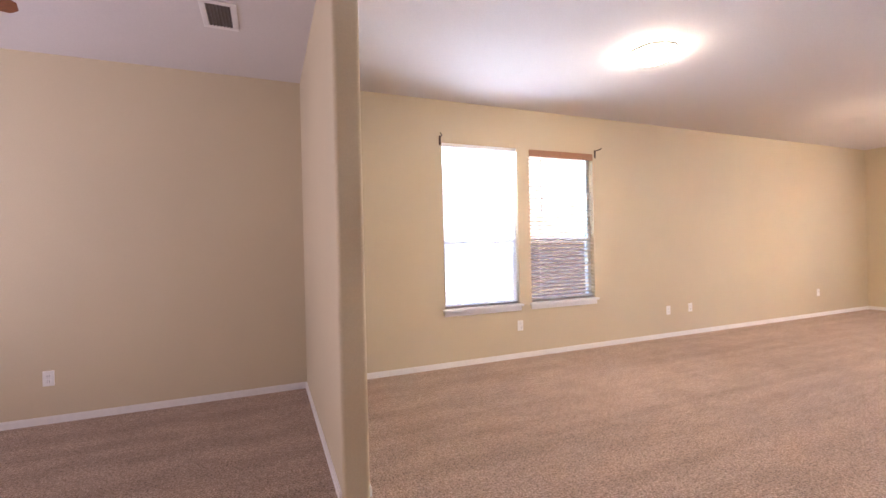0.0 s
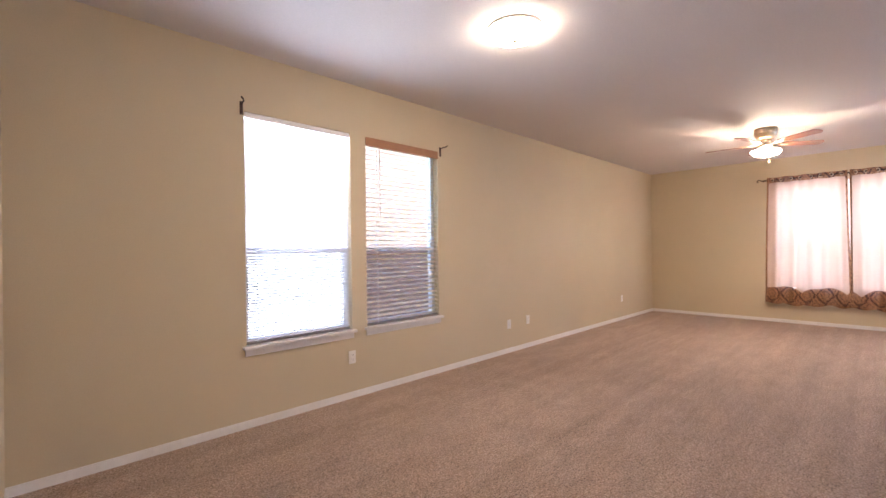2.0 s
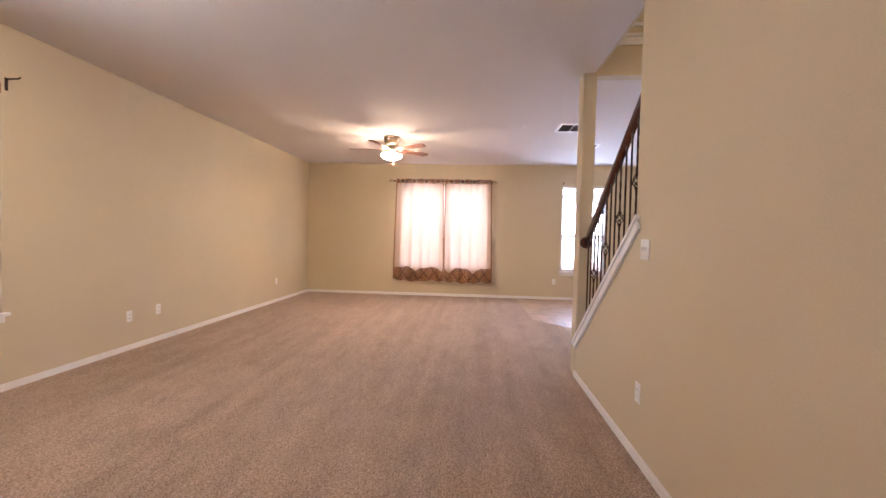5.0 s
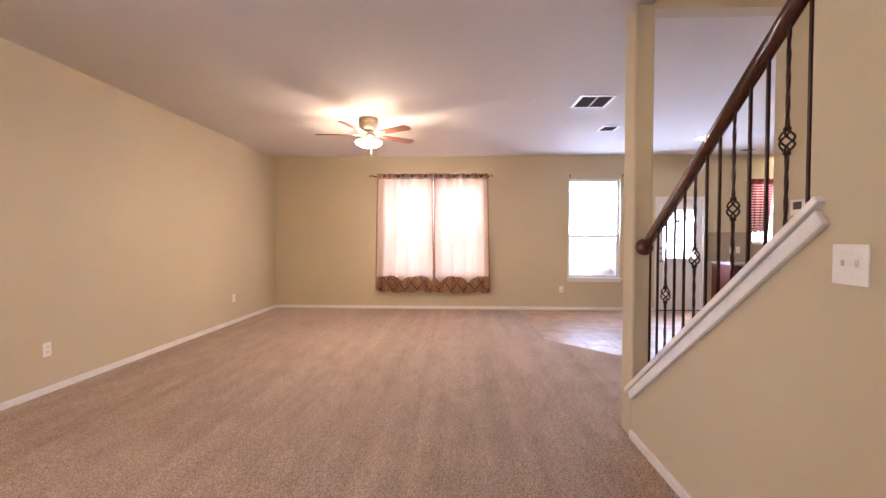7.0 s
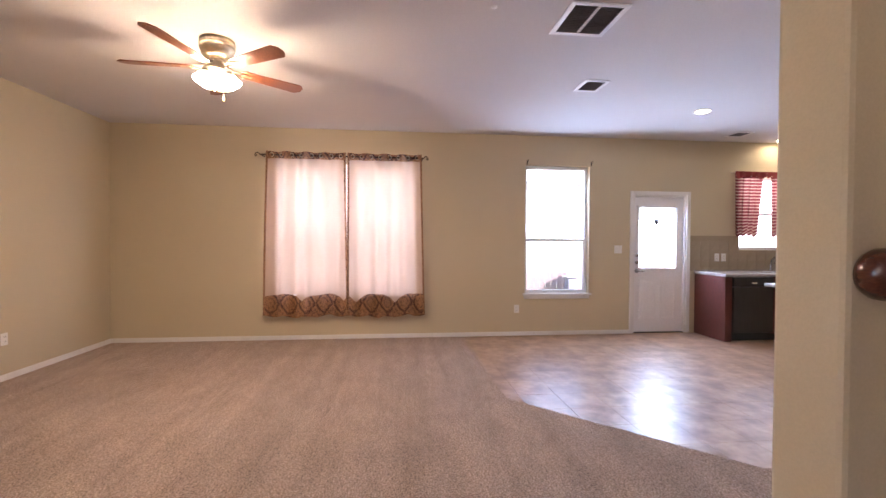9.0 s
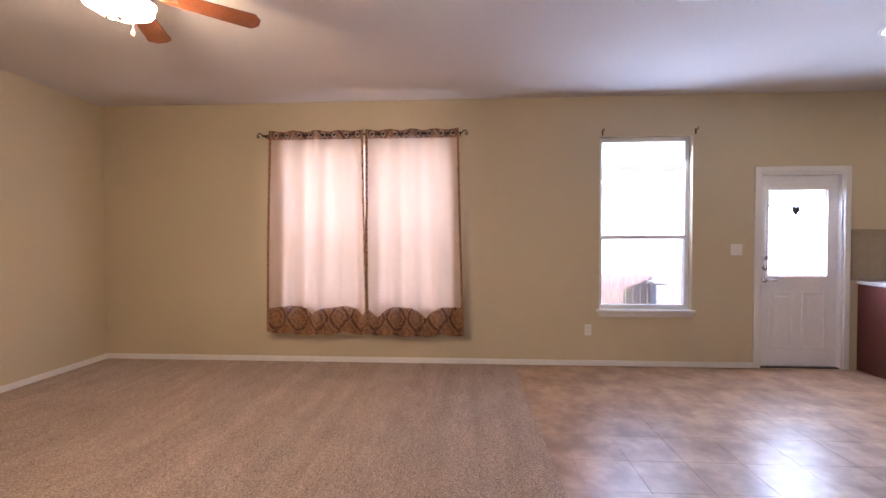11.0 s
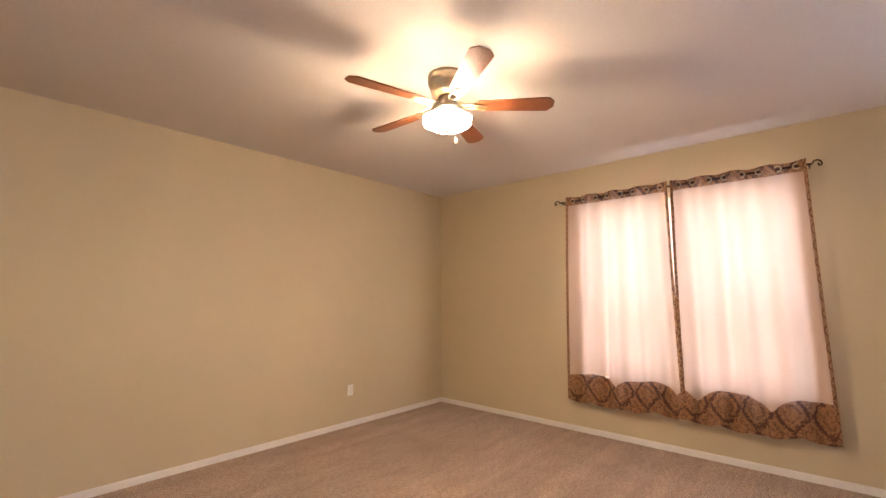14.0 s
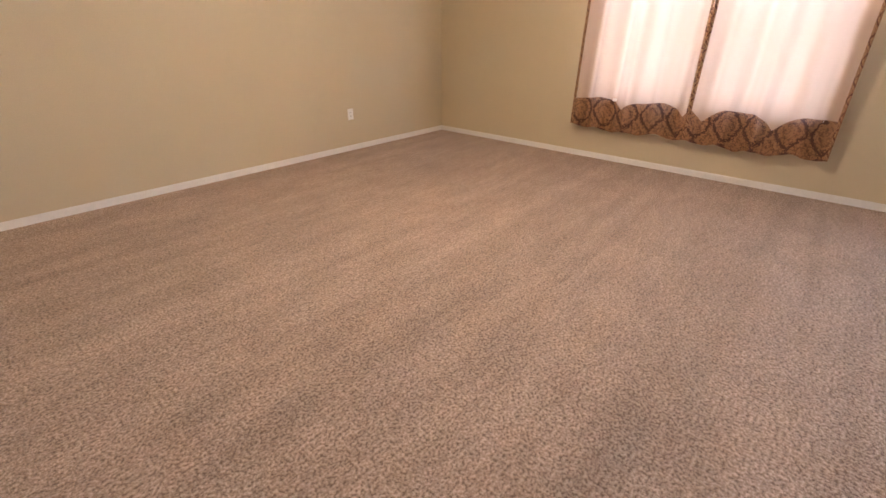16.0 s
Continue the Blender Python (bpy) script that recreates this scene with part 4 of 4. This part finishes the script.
part("dome", lathe([(0.186, -0.018), (0.190, -0.028), (0.170, -0.050), (0.12, -0.068), (0.06, -0.078), (0.0, -0.080)], 40), DOMEGLOW, dl, "glowing frosted glass dome", True)
part("finial", lathe([(0.0, -0.077), (0.016, -0.080), (0.016, -0.088), (0.006, -0.100), (0.0, -0.103)], 16), BRASS, dl, "small metal finial", True)


def ceiling_vent(name, x, y, w, d, cells, slats, label):
    v = thing(name, label, "vent")
    z1, z0 = ZC, ZC - 0.010
    part("backing", box(x - w / 2 + 0.012, x + w / 2 - 0.012, y - d / 2 + 0.012, y + d / 2 - 0.012, ZC - 0.003, ZC - 0.001), DARKGAP, v)
    f = 0.037
    for a0, a1, b0, b1 in ((x - w / 2, x + w / 2, y - d / 2, y - d / 2 + f), (x - w / 2, x + w / 2, y + d / 2 - f, y + d / 2), (x - w / 2, x - w / 2 + f, y - d / 2 + f, y + d / 2 - f), (x + w / 2 - f, x + w / 2, y - d / 2 + f, y + d / 2 - f)):
        part("frame", box(a0, a1, b0, b1, z0, z1, bevel=0.003), TRIM, v)
    for k in range(1, cells):
        c = y - d / 2 + d * k / cells
        part("divider", box(x - w / 2 + f, x + w / 2 - f, c - 0.012, c + 0.012, z0, z1, bevel=0.002), TRIM, v)
    for k in range(slats):
        c = x - w / 2 + f + (w - 2 * f) * (k + 0.5) / slats
        bm = box(-0.0012, 0.0012, y - d / 2 + f, y + d / 2 - f, -0.007, 0.007)
        bmesh.ops.transform(bm, matrix=pose(c, 0, ZC - 0.006, 0, 38, 0), verts=bm.verts)
        part("slat", bm, DARKGAP, v)
    return v


ceiling_vent("return_air_vent", 6.985, -0.925, 0.43, 0.40, 2, 16, "white framed ceiling return vent with two dark grilles")
ceiling_vent("ceiling_vent", 8.17, -1.50, 0.30, 0.25, 1, 9, "white framed small ceiling supply vent")
ceiling_vent("ceiling_vent", 9.70, -4.38, 0.26, 0.26, 1, 8, "white framed small ceiling supply vent in the kitchen")
ceiling_vent("ceiling_vent", -0.15, 3.05, 0.22, 0.36, 1, 7, "white framed ceiling supply vent in the dim room")
for x, y in ((8.80, -3.15), (9.95, -5.30), (8.75, -4.85)):
    c = thing("recessed_light", "lit white recessed ceiling can light", "ceiling light", (x, y, ZC), group="kitchen can lights")
    part("trim_ring", lathe([(0.072, -0.0005), (0.098, -0.0005), (0.098, -0.006), (0.088, -0.010), (0.072, -0.006)], 32), TRIM, c, smooth=True)
    part("lens", lathe([(0.0, -0.005), (0.073, -0.004), (0.073, -0.002)], 32), CANGLOW, c, "glowing lens")
sm = thing("sprinkler_plate", "tiny white plate on the ceiling", "ceiling fixture", (6.9, -0.25, ZC))
part("plate", lathe([(0.0, 0.0), (0.02, 0.0), (0.02, -0.006), (0.0, -0.008)], 16), TRIM, sm, smooth=True)


# ---- kitchen ----
def panel_door(parent, mat, axis, plane, a0, a1, z0, z1, out, name="door"):
    """A framed cabinet door or drawer front with a raised middle."""
    def slab(q0, q1, d0, d1, r0, r1, bev):
        d0, d1 = sorted((plane + out * d0, plane + out * d1))
        return box(d0, d1, q0, q1, r0, r1, bevel=bev) if axis == "x" else box(q0, q1, d0, d1, r0, r1, bevel=bev)
    dr = part(name, slab(a0, a1, 0.0, 0.016, z0, z1, 0.003), mat, parent)
    if z1 - z0 > 0.3:
        for q0, q1, r0, r1 in ((a0, a1, z1 - 0.06, z1), (a0, a1, z0, z0 + 0.06), (a0, a0 + 0.06, z0 + 0.06, z1 - 0.06), (a1 - 0.06, a1, z0 + 0.06, z1 - 0.06)):
            part("rail", slab(q0, q1, 0.0155, 0.023, r0, r1, 0.002), mat, dr)
    return dr


XF = 9.535


def base_cabinet(y0, y1, label, doors):
    c = thing("base_cabinet", label, "cabinet")
    part("body", box(XF, XE, y0, y1, 0.095, 0.885, bevel=0.002), CHERRY, c)
    part("toe_kick", box(XF + 0.07, XE, y0, y1, -0.006, 0.095), BLACK, c, "dark recessed toe kick")
    w = (y1 - y0) / max(doors, 1)
    for k in range(doors):
        panel_door(c, CHERRY, "x", XF, y0 + w * k + 0.012, y0 + w * (k + 1) - 0.012, 0.11, 0.70, -1)
        panel_door(c, CHERRY, "x", XF, y0 + w * k + 0.012, y0 + w * (k + 1) - 0.012, 0.72, 0.875, -1, "drawer_front")
    return c


end = thing("cabinet_end_panel", "dark cherry wood end panel of the kitchen counter", "cabinet")
part("panel", box(XF, XE, -4.175, -4.075, -0.006, 0.885, bevel=0.003), CHERRY, end)
dw = thing("dishwasher", "dark stainless dishwasher built under the counter", "dishwasher")
part("body", box(XF + 0.03, XE, -4.79, -4.185, 0.10, 0.88), BLACK, dw)
part("door", box(XF - 0.012, XF + 0.03, -4.785, -4.19, 0.115, 0.745, bevel=0.006), STEEL, dw, "dark brushed steel door")
cp = part("control_panel", box(XF - 0.014, XF + 0.03, -4.785, -4.19, 0.75, 0.875, bevel=0.006), STEEL, dw, "dark control strip")
part("badge", box(XF - 0.016, XF - 0.0138, -4.53, -4.45, 0.79, 0.81), CHROME, cp, "small pale maker's badge")
part("toe_plate", box(XF + 0.06, XF + 0.08, -4.785, -4.19, -0.006, 0.11), BLACK, dw)
base_cabinet(-5.72, -4.80, "dark cherry wood sink base cabinet with two doors", 2)
base_cabinet(-6.88, -5.725, "dark cherry wood base cabinet in the kitchen corner", 2)
ct = thing("countertop", "speckled grey-beige laminate countertop on the base cabinets", "countertop")
part("top", box(XF - 0.03, XE - 0.001, -6.89, -4.055, 0.886, 0.926, bevel=0.006), COUNTER, ct)
part("upstand", box(XE - 0.020, XE - 0.012, -6.89, -4.055, 0.9265, 0.945), COUNTER, ct)
sk = thing("kitchen_sink", "stainless drop-in kitchen sink in the countertop", "sink")
bm = bmesh.new()
for a0, a1, b0, b1 in ((9.60, 10.05, -4.93, -4.90), (9.60, 10.05, -5.63, -5.60), (9.60, 9.63, -5.60, -4.93), (10.02, 10.05, -5.60, -4.93)):
    add_box(bm, a0, a1, b0, b1, 0.9255, 0.934, bevel=0.003)
part("rim", bm, CHROME, sk)
part("basin", box(9.63, 10.02, -5.60, -4.93, 0.9262, 0.9275), STEEL, sk)
fc = thing("kitchen_faucet", "chrome kitchen faucet behind the sink", "faucet")
part("base", lathe([(0.0, 0.926), (0.03, 0.926), (0.028, 0.945), (0.018, 0.96), (0.018, 1.01), (0.0, 1.01)], 20, (10.075, -5.26)), CHROME, fc, smooth=True)
part("spout", tube([(10.075, -5.26, 1.0), (10.07, -5.26, 1.09), (10.02, -5.26, 1.13), (9.93, -5.26, 1.125), (9.88, -5.26, 1.09)], [0.014, 0.013, 0.013, 0.013, 0.016], segs=12), CHROME, fc, smooth=True)
part("lever", tube([(10.075, -5.26, 1.01), (10.08, -5.33, 1.05)], [0.008, 0.006], segs=8), CHROME, fc, smooth=True)

uc = thing("upper_cabinet", "reddish brown wood upper cabinet beside the kitchen window", "cabinet")
part("body", box(9.84, XE - 0.0005, -6.88, -5.90, 1.40, 2.43, bevel=0.003), OAKCAB, uc)
for a, b in ((-6.86, -6.40), (-6.385, -5.92)):
    panel_door(uc, OAKCAB, "x", 9.84, a, b, 1.42, 2.38, -1)
part("crown", box(9.82, XE - 0.0005, -6.88, -5.885, 2.43, 2.475, bevel=0.008), OAKCAB, uc, "crown moulding")

island = thing("kitchen_island", "dark cherry wood kitchen island with panelled back", "kitchen island")
part("body", box(6.62, 8.34, -4.70, -3.80, -0.006, 0.872, bevel=0.003), CHERRY, island)
part("corner_post", box(8.30, 8.352, -3.815, -3.79, -0.006, 0.872, bevel=0.004), CHERRY, island)
for k in range(3):
    a = 6.68 + k * 0.545
    part("back_panel", box(a, a + 0.50, -3.80, -3.794, 0.10, 0.84, bevel=0.002), CHERRY, island)
it = thing("island_top", "speckled grey-beige laminate top with rounded edge on the island", "countertop")
part("top", box(6.55, 8.43, -4.74, -3.62, 0.8725, 0.912, bevel=0.010, segs=3), COUNTER, it)

# ---- yard beyond the windows ----
structure("ground", box(-60, 90, -80, 80, -0.55, -0.45), GRASS, "grass ground round the house", "ground")
structure("patio", box(XE + T, 14.2, -6.5, 1.5, -0.45, -0.06), CONCRETE, "pale concrete patio slab", "patio")
pc = thing("patio_cover", "white painted patio cover on a post", "patio cover")
part("roof", box(XE + T + 0.02, 13.4, -7.0, -2.35, 2.62, 2.70), PALE, pc)
part("beam", box(13.2, 13.4, -7.0, -2.35, 2.42, 2.62), TRIM, pc)
part("post", box(13.22, 13.36, -6.9, -6.75, -0.06, 2.42), TRIM, pc)


def fence(name, x0, y0, x1, y1, top, bottom, label):
    f = thing(name, label, "fence")
    d = Vector((x1 - x0, y1 - y0, 0))
    n = int(d.length / 0.15)
    ang = math.atan2(d.y, d.x)
    me = bpy.data.meshes.new("board")
    bm = box(-0.069, 0.069, -0.010, 0.010, bottom, top, bevel=0.003, segs=1)
    bm.to_mesh(me)
    bm.free()
    me.materials.append(FENCEWOOD)
    for i in range(n):
        p = Vector((x0, y0, 0)) + d * ((i + 0.5) / n)
        o = new("board", me)
        o.location, o.rotation_euler, o.parent = (p.x, p.y, random.uniform(-0.015, 0.015)), (0, 0, ang), f
    for z in (bottom + 0.3, top - 0.25):
        bm = box(-d.length / 2, d.length / 2, 0.012, 0.05, z - 0.045, z + 0.045)
        bmesh.ops.transform(bm, matrix=pose((x0 + x1) / 2, (y0 + y1) / 2, 0, 0, 0, math.degrees(ang)), verts=bm.verts)
        part("rail", bm, FENCEWOOD, f)
    return f


fence("yard_fence", 17.5, 6.0, 15.48, -4.28, 0.55, -0.45, "reddish cedar board fence across the yard")
fence("yard_fence", 15.3, -4.15, 15.3, -9.0, 0.95, -0.45, "reddish cedar board fence beside the patio")
# Bin colour lifted to carry the same glare as the fence.
BINGREY = surface("glare_paled_bin", (0.48, 0.44, 0.48), 0.5, vary=0.08, scale=6)
bn = thing("yard_bin", "grey bin standing by the fence", "bin", (14.9, -4.1, -0.45))
part("body", prism([(-0.12, 0.0), (0.12, 0.0), (0.14, 0.86), (-0.14, 0.86)], "y", -0.10, 0.10, bevel=0.02), BINGREY, bn)
part("lid", box(-0.15, 0.15, -0.16, 0.16, 0.86, 0.93, bevel=0.02), BINGREY, bn)
# Added house, coloured pale so the view beyond the fence turns white.
ph = thing("added_pale_house", "pale house added to whiten the view past the fence", "house")
part("wall", box(22.0, 30.0, -16.0, 9.0, -0.45, 3.4), TRIM, ph, "pale wall that whitens the view")
part("roof", prism([(21.6, 3.4), (30.4, 3.4), (26.0, 5.6)], "y", -16.4, 9.4), PALE, ph, "roof coloured pale to whiten the view")
nh = thing("neighbour_house", "neighbouring house with a side wall darker brown below", "house")
# Very dark brown up to the meeting rail's height, brown above.
part("wall", box(3.3, 20.0, 9.0, 13.0, -0.45, 1.365), LOWERWALL, nh, "very dark brown lower side wall")
part("gable", box(3.3, 20.0, 9.0, 13.0, 1.365, 4.4), UPPERWALL, nh, "brown upper side wall")
part("roof", prism([(8.85, 4.4), (13.3, 4.4), (11.1, 5.6)], "x", 3.1, 20.2), SHINGLE, nh, "grey shingle roof")

# ---- pieces ----
# backsplash tiles
bm = box(XE - 0.008, XE - 0.0005, -6.88, -4.00, 0.926, 1.235)
add_box(bm, XE - 0.008, XE - 0.0005, -4.785, -4.00, 1.235, 1.455)
add_box(bm, XE - 0.008, XE - 0.0005, -6.88, -5.715, 1.235, 1.455)
splash = structure("backsplash", bm, SPLASHGROUT, "beige tiled kitchen backsplash", "backsplash")
me = bpy.data.meshes.new("tile")
bm = box(-0.006, 0.0, -0.0745, 0.0745, -0.0735, 0.0735, bevel=0.0015, segs=1)
bm.to_mesh(me)
bm.free()
me.materials.append(SPLASH)
for r in range(4):
    for k in range(19):
        y, z = -4.078 - 0.1525 * k, 0.926 + 0.075 + 0.1515 * r
        if z + 0.07 > 1.47 or (-5.71 - 0.05 < y < -4.79 + 0.05 and z + 0.07 > 1.24):
            continue
        o = new("tile", me)
        o.location, o.parent = (XE - 0.0065, y, z), splash

# floor tiles
floor_tiles = tagged(new("tile_floor"), "mottled brown glossy floor tiles in the kitchen and dining area", "tile floor", kind="structure")
TS = 0.335
me = bpy.data.meshes.new("tile")
bm = box(-TS / 2 + 0.0008, TS / 2 - 0.0008, -TS / 2 + 0.0008, TS / 2 - 0.0008, -0.014, 0.0, bevel=0.0005, segs=1)
bm.to_mesh(me)
bm.free()
me.materials.append(TILE)
for i in range(15):
    for j in range(20):
        x, y = XE - TS * (i + 0.5), -0.36 - TS * (j + 0.5)
        edge = -0.40 if x > 7.55 else (-0.40 + (x - 7.55) if x > 6.0 else -1.8)
        if y > edge or x < 5.2 or y < YK:
            continue
        o = new("tile", me)
        o.location, o.parent = (x, y, -0.006), floor_tiles
structure("tile_bed", box(5.2, XE, YK, -0.36, -0.034, -0.0086), GROUT, "grout bed between the floor tiles", "floor")
